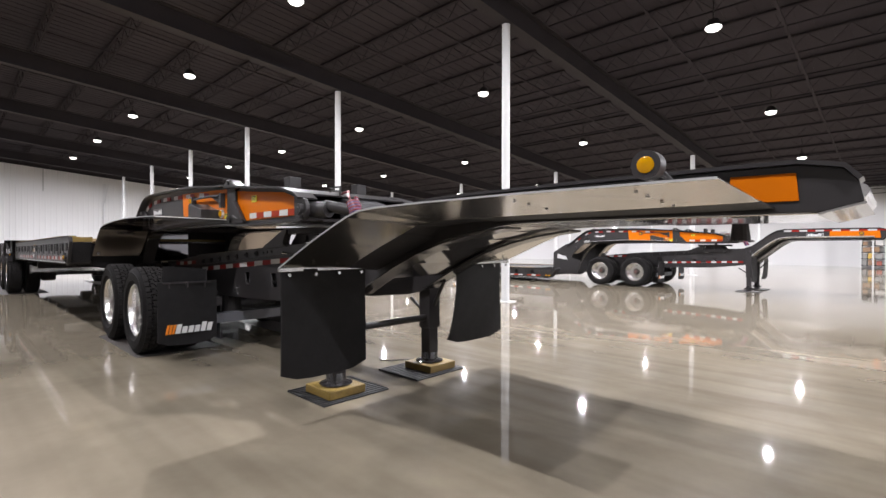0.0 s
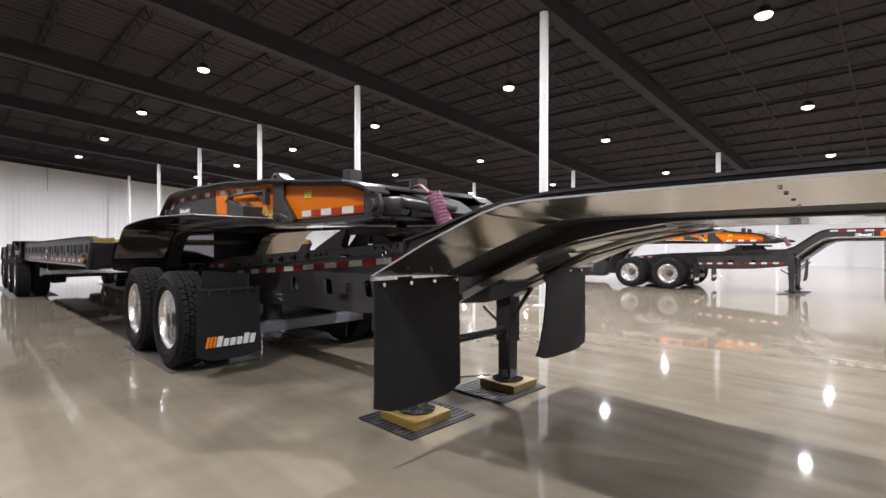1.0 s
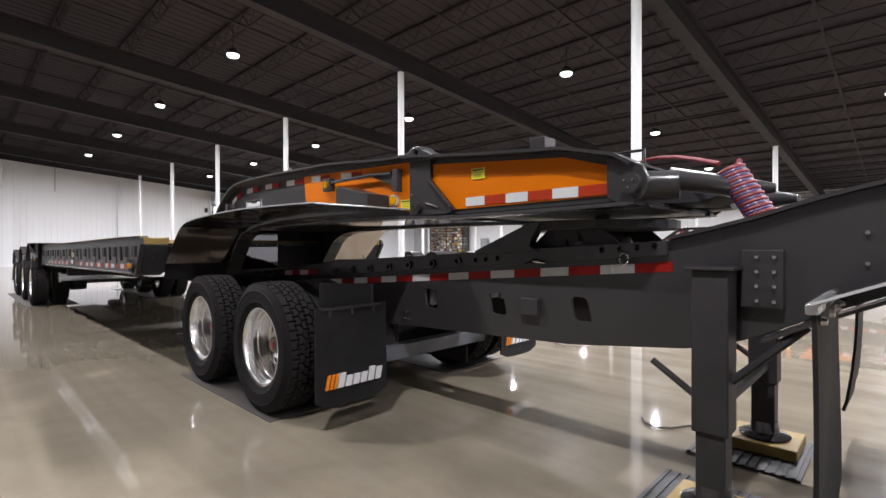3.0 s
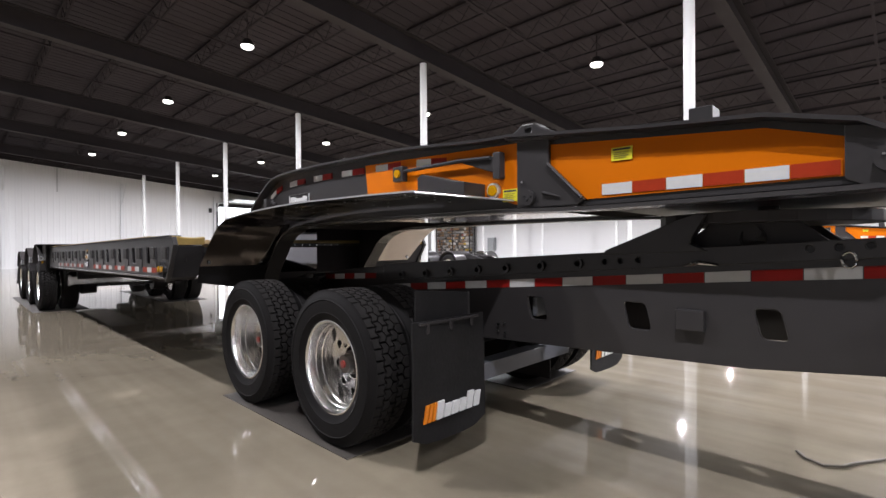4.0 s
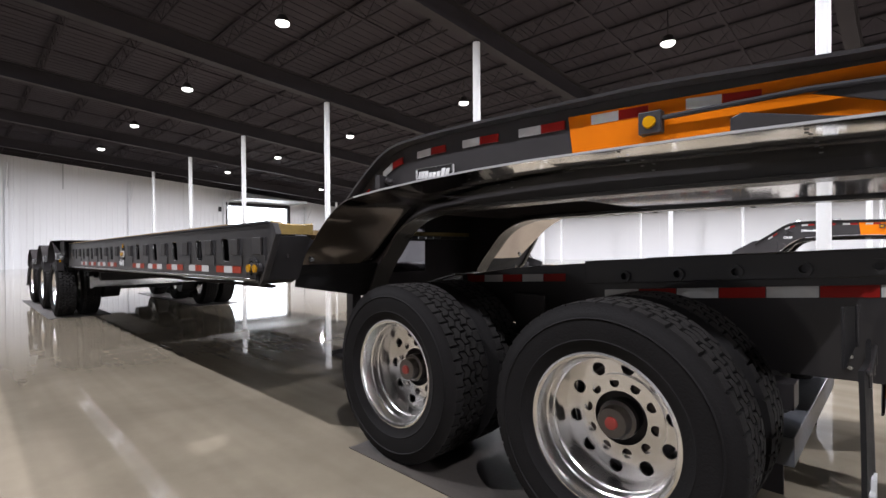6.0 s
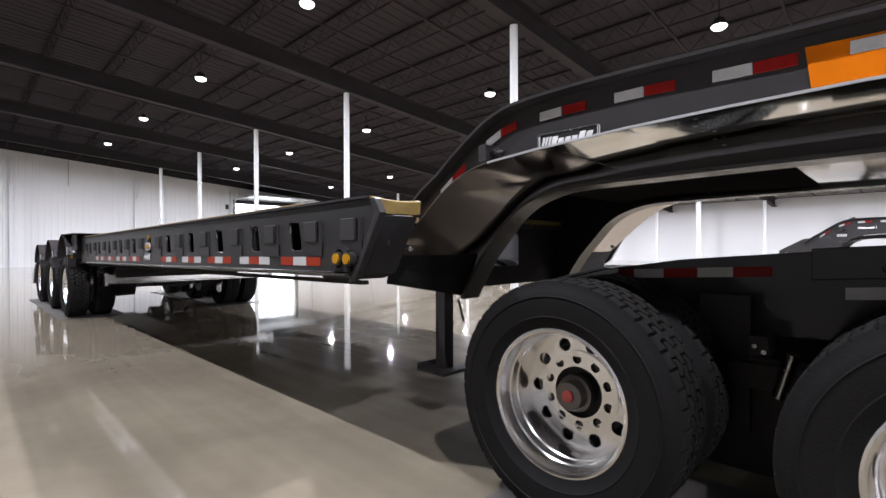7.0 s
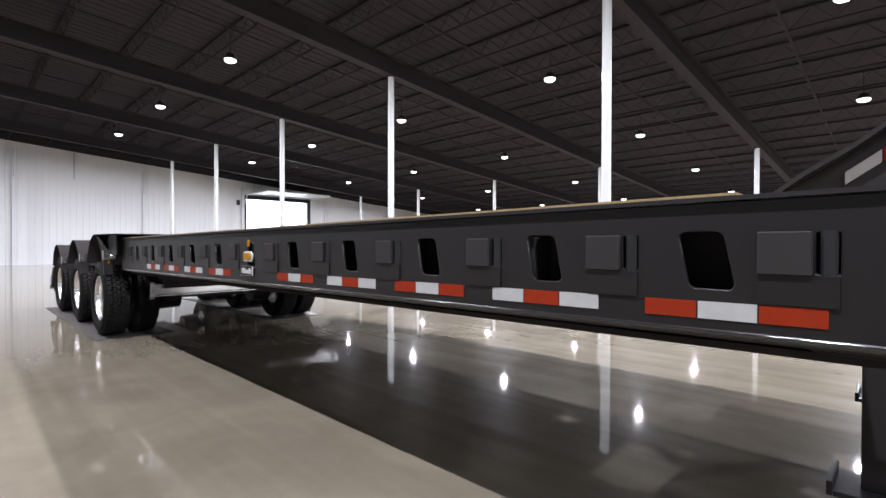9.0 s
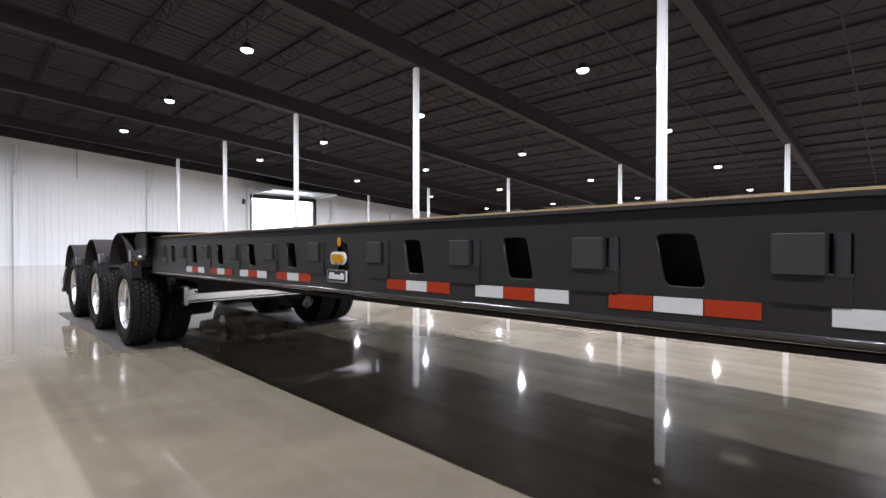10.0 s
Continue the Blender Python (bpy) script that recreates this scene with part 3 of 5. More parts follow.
def slant_bars(bm, x0, x1, z0, z1, y0, y1, n=1, fill=0.6, lean=0.25):
    """n leaning bars in the xz plane."""
    for k in range(n):
        a = x0 + (x1 - x0) * k / n
        b = a + (x1 - x0) / n * fill
        s = (z1 - z0) * lean
        plate([(a, z0), (b, z0), (b + s, z1), (a + s, z1)], [], y0, y1, bm)
    return bm


def bolt_row(bm, pts, r=0.011, h=0.008, axis="y"):
    for x, y, z in pts:
        m = Matrix.Translation((x, y, z)) @ (pose(0, 0, 0, 90) if axis == "y" else pose(0, 0, 0, 0, 90) if axis == "x" else Matrix())
        bmesh.ops.create_cone(bm, cap_ends=True, segments=10, radius1=r, radius2=r * 0.85, depth=h, matrix=m)
    return bm


def name_plate(parent, x0, x1, z0, z1, y, side):
    """Black plate with a bright rim and plain bright bars where a maker's mark stands."""
    a, b = (y - 0.012, y) if side == 0 else (mir(y), mir(y) + 0.012)
    c, d = (y - 0.018, y - 0.004) if side == 0 else (mir(y) + 0.004, mir(y) + 0.018)
    e, g = (y - 0.017, y - 0.010) if side == 0 else (mir(y) + 0.010, mir(y) + 0.017)
    w, h = x1 - x0, z1 - z0
    p = part("name_plate", plate(rounded(x0, x1, z0, z1, 0.012), [], a, b), BLACK, parent, "black name plate with white end bars", bevel=0)
    part("rim", plate(rounded(x0 - 0.004, x1 + 0.004, z0 - 0.004, z1 + 0.004, 0.014), [rounded(x0 + 0.002, x1 - 0.002, z0 + 0.002, z1 - 0.002, 0.010)], c, d), CHROME, p, bevel=0)
    for xe in (x0 - 0.006, x1 - 0.036 * w + 0.006):
        part("end_bar", plate(rounded(xe, xe + 0.036 * w, z0 + 0.02 * h, z1 - 0.02 * h, 0.004), [], e, g), WPRINT, p, bevel=0)
    bm = slant_bars(bmesh.new(), x0 + 0.05 * w, x0 + 0.22 * w, z0 + 0.22 * h, z0 + 0.78 * h, e, g, 3, 0.6)
    for k, up in enumerate((0.76, 0.60, 0.60, 0.60, 0.78, 0.72)):
        slant_bars(bm, x0 + (0.22 + 0.115 * k) * w, x0 + (0.22 + 0.115 * (k + 1)) * w, z0 + 0.22 * h, z0 + up * h, e, g, 1, 0.78)
    part("bright_mark", bm, WPRINT, p, bevel=0)


def flap(parent, x, y0, y1, z0, z1, curve, mark, thick=0.012, waist=0.0):
    """A hanging rubber flap across the trailer; mark: plain bars of a logo near the foot."""
    bm = bmesh.new()
    nz, ny = 8, 6
    grid = []
    for i in range(nz + 1):
        t = i / nz
        row = []
        for j in range(ny + 1):
            s = j / ny
            ww = 1 - waist * float(np.interp(t, (0, 0.3, 0.6, 1), (0.95, 1.0, 0.7, 0)))
            yy = (y0 + y1) / 2 + (s - 0.5) * (y1 - y0) * ww
            zz = z1 + (z0 - z1) * t
            if i == nz:
                zz += {0: 0.05, 1: 0.010, ny - 1: 0.010, ny: 0.05}.get(j, 0.0)
            row.append(((x + curve * t * t + 0.006 * math.sin(5 * s + 3 * t)), yy, zz))
        grid.append(row)
    fr = [[bm.verts.new(p) for p in r] for r in grid]
    bk = [[bm.verts.new((p[0] - thick, p[1], p[2])) for p in r] for r in grid]
    for i in range(nz):
        for j in range(ny):
            bm.faces.new((fr[i][j], fr[i][j + 1], fr[i + 1][j + 1], fr[i + 1][j]))
            bm.faces.new((bk[i][j], bk[i + 1][j], bk[i + 1][j + 1], bk[i][j + 1]))
    edge = [(0, j) for j in range(ny + 1)] + [(i, ny) for i in range(1, nz + 1)] + [(nz, j) for j in range(ny - 1, -1, -1)] + [(i, 0) for i in range(nz - 1, 0, -1)]
    for (a, b), (c, d) in zip(edge, edge[1:] + edge[:1]):
        bm.faces.new((fr[a][b], fr[c][d], bk[c][d], bk[a][b]))
    f = part("mudflap", bm, FLAP, parent, "black rubber mudflap", bevel=0, smooth=True)
    if mark:
        xa, xb = x + curve + 0.010, x + curve - 0.006

        def leaning(a, b, lo, top, n, fill, tall=None):
            q = bmesh.new()
            for k in range(n):
                hi = lo + (top - lo) * (tall[k] if tall else 1)
                u = a + (b - a) * k / n
                w = u + (b - a) / n * fill
                s = (hi - lo) * 0.22
                vs = [q.verts.new((xx, yy, zz)) for xx in (xa, xb) for yy, zz in ((u, lo), (w, lo), (w + s, hi), (u + s, hi))]
                for fc in ((0, 1, 2, 3), (7, 6, 5, 4), (0, 4, 5, 1), (1, 5, 6, 2), (2, 6, 7, 3), (3, 7, 4, 0)):
                    q.faces.new([vs[i] for i in fc])
            return q
        m0, m1, zl, zh = y0 + mark[0] * (y1 - y0), y0 + mark[1] * (y1 - y0), mark[2], mark[3]
        part("orange_mark", leaning(m0, m0 + 0.2 * (m1 - m0), zl, zh, 3, 0.66), OPRINT, f, "orange printed bars", bevel=0)
        part("white_mark", leaning(m0 + 0.2 * (m1 - m0), m1, zl, zh, 6, 0.74, (1.0, 0.72, 0.72, 0.72, 1.02, 0.9)), WPRINT, f, "white printed bars", bevel=0)
    return f


# ---- the jeep dolly, front unit of the train ----
def beam_top(x):
    return 1.060 + 0.0530 * (x + 6.24)


def tape_z(x):
    return 0.860 + 0.0740 * (x + 6.193)


def boss_z(x):
    return 0.977 + 0.0776 * (x + 6.175)


BOSSES = (-6.175, -5.92, -5.68, -5.44, -5.216, -4.97, -4.735)


def build_jeep(high=False):
    """high: the second dolly, with a taller and straighter neck."""
    J = thing("jeep_dolly", "charcoal grey two-axle jeep dolly with orange panels, parked on blocks", "trailer", "trailers in the hall")
    nz = 0.235 if high else 0.0
    lx = 0.22 if high else 0.0
    top = [(-7.60, 0.80), (-7.42, 0.875), (-7.23, 0.95), (-6.9, 1.0)] + [(-6.5, 1.032), (-5.84, 1.068), (-3.9, 1.172), (-3.45, 1.196), (-3.41, 1.216), (-3.26, 1.250), (-3.07, 1.297), (-2.90, 1.352), (-2.75, 1.392),
           (-2.60, 1.424), (-2.45, 1.446), (-2.26, 1.466), (-2.05, 1.476), (-1.25, 1.484), (-0.5, 1.484), (-0.27, 1.482), (-0.14, 1.456), (-0.10, 1.408)]
    bot = [(-0.085, 1.334), (-0.208, 1.300), (-0.7, 1.303), (-1.4, 1.304), (-1.62, 1.297), (-1.85, 1.266), (-2.1, 1.215), (-2.35, 1.140), (-2.6, 1.036), (-2.85, 0.915), (-3.05, 0.81), (-3.2, 0.748),
           (-3.35, 0.712), (-3.55, 0.690), (-3.95, 0.648), (-4.4, 0.632), (-5.55, 0.592), (-5.75, 0.60), (-6.0, 0.70), (-7.0, 0.66), (-7.6, 0.62)]
    if high:
        top = [p for p in top if p[0] < -3.42] + [(-3.10, 1.225), (-2.95, 1.27), (-2.80, 1.38), (-2.50, 1.62), (-2.36, 1.70), (-2.20, 1.735), (-1.25, 1.74), (-0.27, 1.735), (-0.12, 1.69), (-0.10, 1.65)]
        bot = [(-0.085, 1.57), (-0.208, 1.47), (-1.4, 1.465), (-2.02, 1.455), (-2.15, 1.43), (-2.35, 1.30), (-2.55, 1.12), (-2.75, 0.95), (-2.85, 0.86), (-2.95, 0.80), (-3.1, 0.755)] + [p for p in bot if p[0] < -3.25]
    slots = [rounded(a, b, z0, z1, 0.02, 0.03) for a, b, z0, z1 in ((-5.09, -4.98, 0.755, 0.886), (-4.505, -4.395, 0.766, 0.898), (-3.935, -3.84, 0.782, 0.91))]
    for side in (0, 1):
        y0, y1 = ys(2.23, 2.25, side)
        web = part("main_beam", plate(top + bot, slots, y0, y1), CHAR, J, "charcoal painted steel side beam")
        f0, f1 = ys(2.195, 2.36, side)
        tp = [p for p in top if p[0] > -3.44]
        part("top_flange", sheet(tp, f0, f1, 0.016), CHAR, web, bevel=0)
        part("bottom_flange", sheet([(x, z - 0.012) for x, z in (bot[1:11] if high else bot[4:11])], f0, f1, 0.014), LIPG, web, bevel=0)
        # bored rail on the top edge
        r0, r1 = ys(2.200, 2.2295, side)
        holes = [ring(12, 0.016, x, boss_z(x)) for x in BOSSES]
        holes2 = [ring(12, 0.014, x, boss_z(x)) for x in (-4.587, -4.504, -4.414, -3.74, -3.65, -3.56, -3.48)]
        part("bored_rail", plate([(-6.40, boss_z(-6.40) - 0.035), (-3.42, boss_z(-3.42) - 0.05), (-3.42, beam_top(-3.42) + 0.004), (-6.40, beam_top(-6.40))], holes + holes2, r0, r1), CHAR, web)
        for x in BOSSES:
            b = bmesh.new()
            e0, e1 = ys(2.182, 2.2005, side)
            plate(ring(16, 0.030, x, boss_z(x)), [ring(12, 0.017, x, boss_z(x))], e0, e1, b)
            part("boss", b, CHAR, web, bevel=0)
        b = bmesh.new()
        e0, e1 = ys(2.19, 2.26, side)
        plate([(-4.60, 1.135), (-4.10, 1.155), (-4.175, 1.19), (-4.165, 1.225), (-4.109, 1.318), (-4.144, 1.331), (-4.241, 1.296), (-4.58, 1.160)], [], e0, e1, b)
        part("fifth_wheel_bracket", b, CHAR, web)
        part("latch_ring", tube([(-3.62 + 0.022 * math.cos(k * math.pi / 5), 2.19 if side == 0 else mir(2.19), 1.125 + 0.03 * math.sin(k * math.pi / 5)) for k in range(11)], 0.006, 8), CHROME, web, bevel=0)
        part("latch", tube([(-4.2, (e0 + 2.2) / 2 if side == 0 else mir(2.18), 1.09), (-4.13, 2.17 if side == 0 else mir(2.17), 1.105), (-4.06, 2.18 if side == 0 else mir(2.18), 1.095)], [0.006, 0.013, 0.006], 10), CHROME, web, bevel=0)
        if high:
            strip(web, 2.23, -2.2, -0.15, lambda x: 1.675, 0.045, list("WRWRWRWRWRWR"), {"W": WHITE, "R": RED}, side, proud=0.010)
        strip(web, 2.23, -5.35 if high else -6.30, -3.15 if high else -3.40, (lambda x: 0.745 + 0.03 * (x + 5.3)) if high else tape_z, 0.047, list("WRWRWRWRWRWRWRWR"), {"W": WHITE, "R": RED}, side)
        strip(web, 2.23, -7.27, -6.53, lambda x: 0.896 + 0.0507 * (x + 7.26), 0.044, list("RWRWR"), {"W": WHITE, "R": RED}, side)
        # box and bolts on the web
        g0, g1 = ys(2.19, 2.23, side)
        part("socket_box", bbox(-4.24, -4.12, g0, g1, 0.79, 0.885), CHAR, web)
        bolts = [(x, 2.186 if side == 0 else mir(2.186), z) for x in (-3.06, -3.0) for z in (0.96, 1.02, 1.08, 1.14)] + [(-2.72 + 0.06 * k, 2.226 if side == 0 else mir(2.226), 1.235) for k in range(3)] + [(-2.72 + 0.06 * k, 2.226 if side == 0 else mir(2.226), 1.12) for k in range(4)]
        part("bolts", bolt_row(bmesh.new(), bolts, 0.009, 0.02), CHROME, web, bevel=0)
        name_plate(web, *((-1.70, -1.36, 1.535, 1.645) if high else (-2.62, -2.285, 1.270, 1.362)), 2.23, side)
        o0, o1 = ys(2.222, 2.2295, side)
        part("orange_panel", plate([(-1.23, 1.50), (-0.25, 1.50), (-0.27, 1.715), (-1.23, 1.72)] if high else [(-0.50, 1.345), (-0.27, 1.345), (-0.28, 1.452), (-0.50, 1.456)], [], o0, o1), ORANGE, web, "orange painted panel")
        # bent bright guard over the tractor wheels
        s0, s1 = ys(1.445, 1.95, side)
        path = [(-2.80, 1.03), (-2.6, 1.115), (-2.4, 1.20), (-2.2, 1.275), (-2.08, 1.318), (-1.97, 1.346), (-1.85, 1.355), (-1.5, 1.360), (-1.0, 1.362), (-0.42, 1.358), (-0.355, 1.357)]
        inner = [(-2.80, 1.010), (-2.61, 1.092), (-2.41, 1.172), (-2.21, 1.246), (-2.09, 1.290), (-1.98, 1.306), (-1.86, 1.315), (-1.5, 1.321), (-1.0, 1.324), (-0.42, 1.326), (-0.346, 1.328)]
        if high:
            path = [(-2.80, 1.03), (-2.62, 1.19), (-2.44, 1.34), (-2.28, 1.455), (-2.16, 1.50), (-2.0, 1.52), (-1.5, 1.525), (-1.0, 1.527), (-0.42, 1.525), (-0.355, 1.524)]
            inner = [(x, z - 0.03) for x, z in path]
        gd = part("wheel_guard", ruled(path, s0, inner, s1) if side == 0 else ruled(inner, s0, path, s1), MIRROR, J, "bent polished stainless wheel guard")
        w0, w1 = ys(1.951, 2.228, side)
        shelf = [(x, 0.5 * z + 0.655 + nz * 0.45) if x > -2.1 else (x, z - 0.02) for x, z in inner]
        part("guard_shelf", ruled(inner, w0, shelf, w1) if side == 0 else ruled(shelf, w0, inner, w1), CHARD, gd, "charcoal bracket plate behind the guard", bevel=0)
        e0, e1 = ys(1.440, 1.446, side)
        part("edge_trim", sheet([(x, z - 0.001) for x, z in path], e0, e1, 0.007), TRIM, gd, bevel=0)
        part("flap_angle", bbox(-2.815, -2.785, *ys(1.44, 2.12, side), 1.004, 1.032), CHROME, gd)
        part("flap_bolts", bolt_row(bmesh.new(), [(-2.778, y if side == 0 else mir(y), 0.985) for y in (1.50, 1.69, 1.87, 2.06)], 0.014, 0.014, "x"), CHROME, gd, bevel=0)
        part("rivets", bolt_row(bmesh.new(), [(x, y if side == 0 else mir(y), 1.357 + nz * 0.7 - 0.066 * (y - 1.445)) for x in (-1.1, -0.62) for y in (1.56, 1.66, 1.8, 1.92)], 0.007, 0.003, "z"), BLUEG, gd, bevel=0)
        p0, p1 = (1.452, 2.105) if side == 0 else (3.03, 3.79)
        flap(J, -2.79, p0, p1, 0.30, 1.02, 0.0 if side == 0 else -0.05, None, waist=0.0 if side == 0 else 0.18)
        # front legs on blocks
        l0, l1 = ys(2.06, 2.20, side)
        lg = part("landing_leg", bbox(-3.275 + lx, -3.135 + lx, l0, l1, 0.40, 1.085), BLACKM, J, "black steel landing leg", bevel=0.006)
        part("inner_leg", bbox(-3.262 + lx, -3.148 + lx, l0 + 0.014, l1 - 0.014, 0.10, 0.42), BLACKM, lg)
        lc = (l0 + l1) / 2
        part("foot_dish", lathe([(0.0, 0.125), (0.010, 0.13), (0.016, 0.118), (0.030, 0.075), (0.09, 0.066)], 24), BLACK, lg, bevel=0, smooth=True).matrix_basis = pose(-3.205 + lx, lc, 0.084, 90)
        part("top_plate", bbox(-3.30 + lx, -3.11 + lx, l0 - 0.02, l1 + 0.02, 1.085, 1.10), CHAR, lg)
        h0, h1 = ys(2.19, 2.235, side)
        part("mount_plate", bbox(-3.12, -2.97, h0, h1, 0.93, 1.17), CHAR, lg)
        part("strut", tube([(-3.46 + lx, lc, 0.66), (-3.27 + lx, lc, 0.53)], 0.016, 8), BLACKM, lg, bevel=0)
        part("strut", tube([(-3.14 + lx, lc, 0.62), (-2.9 + lx, lc + (0.12 if side == 0 else -0.12), 0.86)], 0.018, 8), BLACKM, lg, bevel=0)
        # wheels
        for xa in (-7.085, -5.935):
            dual_wheel(J, xa, 1.385 if side == 0 else mir(1.385), 0.471, side)
        # tail panel with round lamps
        tp_ = part("tail_panel", plate([(-7.725, 0.715), (-7.712, 0.768), (-7.655, 0.803), (-7.51, 0.862), (-7.36, 0.905), (-7.16, 0.955), (-7.10, 0.955), (-7.10, 0.62), (-7.60, 0.60), (-7.675, 0.635)], [], *ys(1.99, 2.01, side)), BLACK, J, "glossy black tail panel with round lamps")
        for tx, tz in ((-7.655, 0.768), (-7.635, 0.728), (-7.70, 0.730), (-7.68, 0.690)):
            part("tail_lamp", plate(ring(14, 0.014, tx, tz), [], *ys(1.978, 1.9905, side)), HUBM if tz > 0.72 else AMBER, tp_, bevel=0)
        tl = part("tail_lamp_box", bbox(-7.72, -7.60, *ys(1.965, 2.03, side), 0.47, 0.64), BLACKM, tp_, "black tail lamp box with a red lens")
        part("red_lens", bbox(-7.695, -7.625, *ys(1.955, 1.9655, side), 0.515, 0.585), REDL, tl, bevel=0.004)
        part("tail_edge", sheet([(-7.655, 0.806), (-7.51, 0.865), (-7.36, 0.908), (-7.16, 0.958)], *ys(1.985, 2.22, side), 0.010), BLACK, J, bevel=0)
        # rear flap with its bracket
        q0, q1 = ys(1.430, 1.99, side)
        flap(J, -5.225, q0, q1, 0.165, 0.805, 0.0, (0.12, 0.92, 0.285, 0.375) if side == 0 else (0.12, 0.92, 0.285, 0.375))
        fpn = part("flap_panel", plate([(1.487, 0.79), (1.90, 0.79), (1.90, 0.925), (1.487, 0.962)], [], 0, 0.008), FLAP, J, "black plate above the flap")
        fpn.matrix_basis = Matrix.Translation((-5.275, 0, 0)) @ Matrix(((0, 1, 0, 0), (1, 0, 0, 0), (0, 0, 1, 0), (0, 0, 0, 1))) if side == 0 else Matrix.Translation((-5.275, 2 * YC, 0)) @ Matrix(((0, 1, 0, 0), (-1, 0, 0, 0), (0, 0, 1, 0), (0, 0, 0, 1)))
        for yt in (1.53, 1.70, 1.87):
            part("flap_clip", bbox(-5.222, -5.212, *ys(yt - 0.010, yt + 0.010, side), 0.742, 0.80), CHAR, J)
        part("clip_bar", bbox(-5.225, -5.213, *ys(1.47, 1.93, side), 0.784, 0.80), CHAR, J)
        part("panel_edge", bbox(-5.268, -5.258, *ys(1.893, 1.905, side), 0.79, 0.93), CHAR, J)
        wb = [(x, 2.222 if side == 0 else mir(2.222), z) for x, z in ((-5.297, 0.698), (-5.249, 0.704), (-5.300, 0.655), (-5.243, 0.648))]
        for p in wb:
            part("web_bolt", bolt_row(bmesh.new(), [p], 0.010, 0.014), CHROME, web, bevel=0)
        part("slot_bracket", bbox(-5.075, -5.045, *ys(2.27, 2.42, side), 0.765, 0.875), BLUEG, web)
        # hanger plate and damper between the wheels; dark sheet added for the shade there
        hp = part("hanger_plate", bbox(-6.775, -6.585, *ys(2.08, 2.10, side), 0.30, 0.86), BLACKM, J, "black suspension hanger plate")
        part("skirt", bbox(-7.45, -5.50, *ys(2.13, 2.14, side), 0.12, 0.60), BLACKM, J)
        dy = 1.98 if side == 0 else mir(1.98)
        part("damper", tube([(-6.43, dy, 0.66), (-6.445, dy, 0.60), (-6.475, dy, 0.49)], [0.030, 0.022, 0.022], 12), CHROME, J, "bright damper tube", bevel=0, smooth=True)
        part("damper_mount", bbox(-6.57, -6.50, *ys(1.96, 2.08, side), 0.64, 0.72), BLACKM, J)
        part("bolts", bolt_row(bmesh.new(), [(-6.545, 1.955 if side == 0 else mir(1.955), 0.68), (-6.515, 1.955 if side == 0 else mir(1.955), 0.66)], 0.010, 0.014), CHROME, hp, bevel=0)
        # spring beam at the wheels
        part("suspension_beam", bbox(-7.5, -5.45, *ys(2.02, 2.13, side), 0.50, 0.60), BLACKM, J)
        part("air_bag", tube([(-5.6, 2.3 if side == 0 else mir(2.3), 0.40), (-5.6, 2.3 if side == 0 else mir(2.3), 0.60)], [0.10, 0.10], 16), RUBBER, J, bevel=0)
    for xa in (-7.085, -5.935):
        part("axle", tube([(xa, 1.75, 0.471), (xa, mir(1.75), 0.471)], 0.065, 14), BLUEG, J, bevel=0, smooth=True)
    part("tail_roller", tube([(-7.665, 2.015, 0.775), (-7.665, mir(2.015), 0.775)], 0.045, 20), BLACK, J, "glossy black roller across the tail", bevel=0, smooth=True)
    part("cross_beam", bbox(-5.56, -5.44, 1.95, mir(1.95), 0.31, 0.42), BLUEG, J, "grey painted cross beam")
    for xa in (-7.6, -6.5, -4.6, -3.6, -2.2, -1.2, -0.35):
        zt = np.interp(xa, [p[0] for p in top], [p[1] for p in top])
        part("cross_member", bbox(xa - 0.05, xa + 0.05, 2.25, mir(2.25), zt - 0.25 if xa < -2.5 else zt - 0.16, zt - 0.06), CHARD, J)
    part("leg_cross_bar", tube([(-3.20 + lx, 2.2, 0.50), (-3.20 + lx, mir(2.2), 0.50)], 0.03, 10), BLACKM, J, bevel=0)
    # belly plate under the neck
    part("belly_plate", sheet([(x, z + 0.016) for x, z in bot[1:9]] if high else [(-1.66, 1.305), (-1.85, 1.279), (-2.1, 1.228), (-2.35, 1.154), (-2.6, 1.051), (-2.85, 0.931)], 2.25, mir(2.25), 0.012), BLACK, J, bevel=0)
    if not high:
        part("coupler_plate", sheet([(-0.24, 1.310), (-0.7, 1.312), (-1.4, 1.313), (-1.655, 1.306)], 2.25, mir(2.25), 0.012), COUPLER, J, "bright worn steel coupler plate under the neck", bevel=0)
    part("top_plate", sheet([(-2.45, 1.432 + nz * 0.9), (-2.26, 1.452 + nz), (-2.05, 1.462 + nz), (-1.25, 1.47 + nz), (-0.3, 1.468 + nz)], 2.25, mir(2.25), 0.01), CHAR, J, bevel=0)
    part("nose", tube([(-0.098, 2.235, 1.372 + nz), (-0.098, mir(2.235), 1.372 + nz)], 0.026, 16), ALU, J, "bright rounded nose bar", bevel=0, smooth=True)
    part("nose_lip", sheet([(-0.212, (1.262 if high else 1.290) + nz), (-0.078, 1.326 + nz)], 2.225, mir(2.225), 0.008), STEEL, J, "polished lip under the nose", bevel=0)
    part("nose_face", sheet([(-0.088, 1.334 + nz), (-0.10, 1.408 + nz), (-0.14, 1.452 + nz), (-0.26, 1.476 + nz)], 2.25, mir(2.25), 0.01), CHAR, J, bevel=0)
    part("king_pin", tube([(-0.55, YC, 1.20 + nz), (-0.55, YC, 1.28 + nz)], [0.045, 0.035], 14), BLACKM, J, bevel=0)
    part("king_pin_plate", bbox(-0.95, -0.22, 2.26, mir(2.26), 1.295 + nz * 0.64, 1.303 + nz * 0.64), STEEL, J)
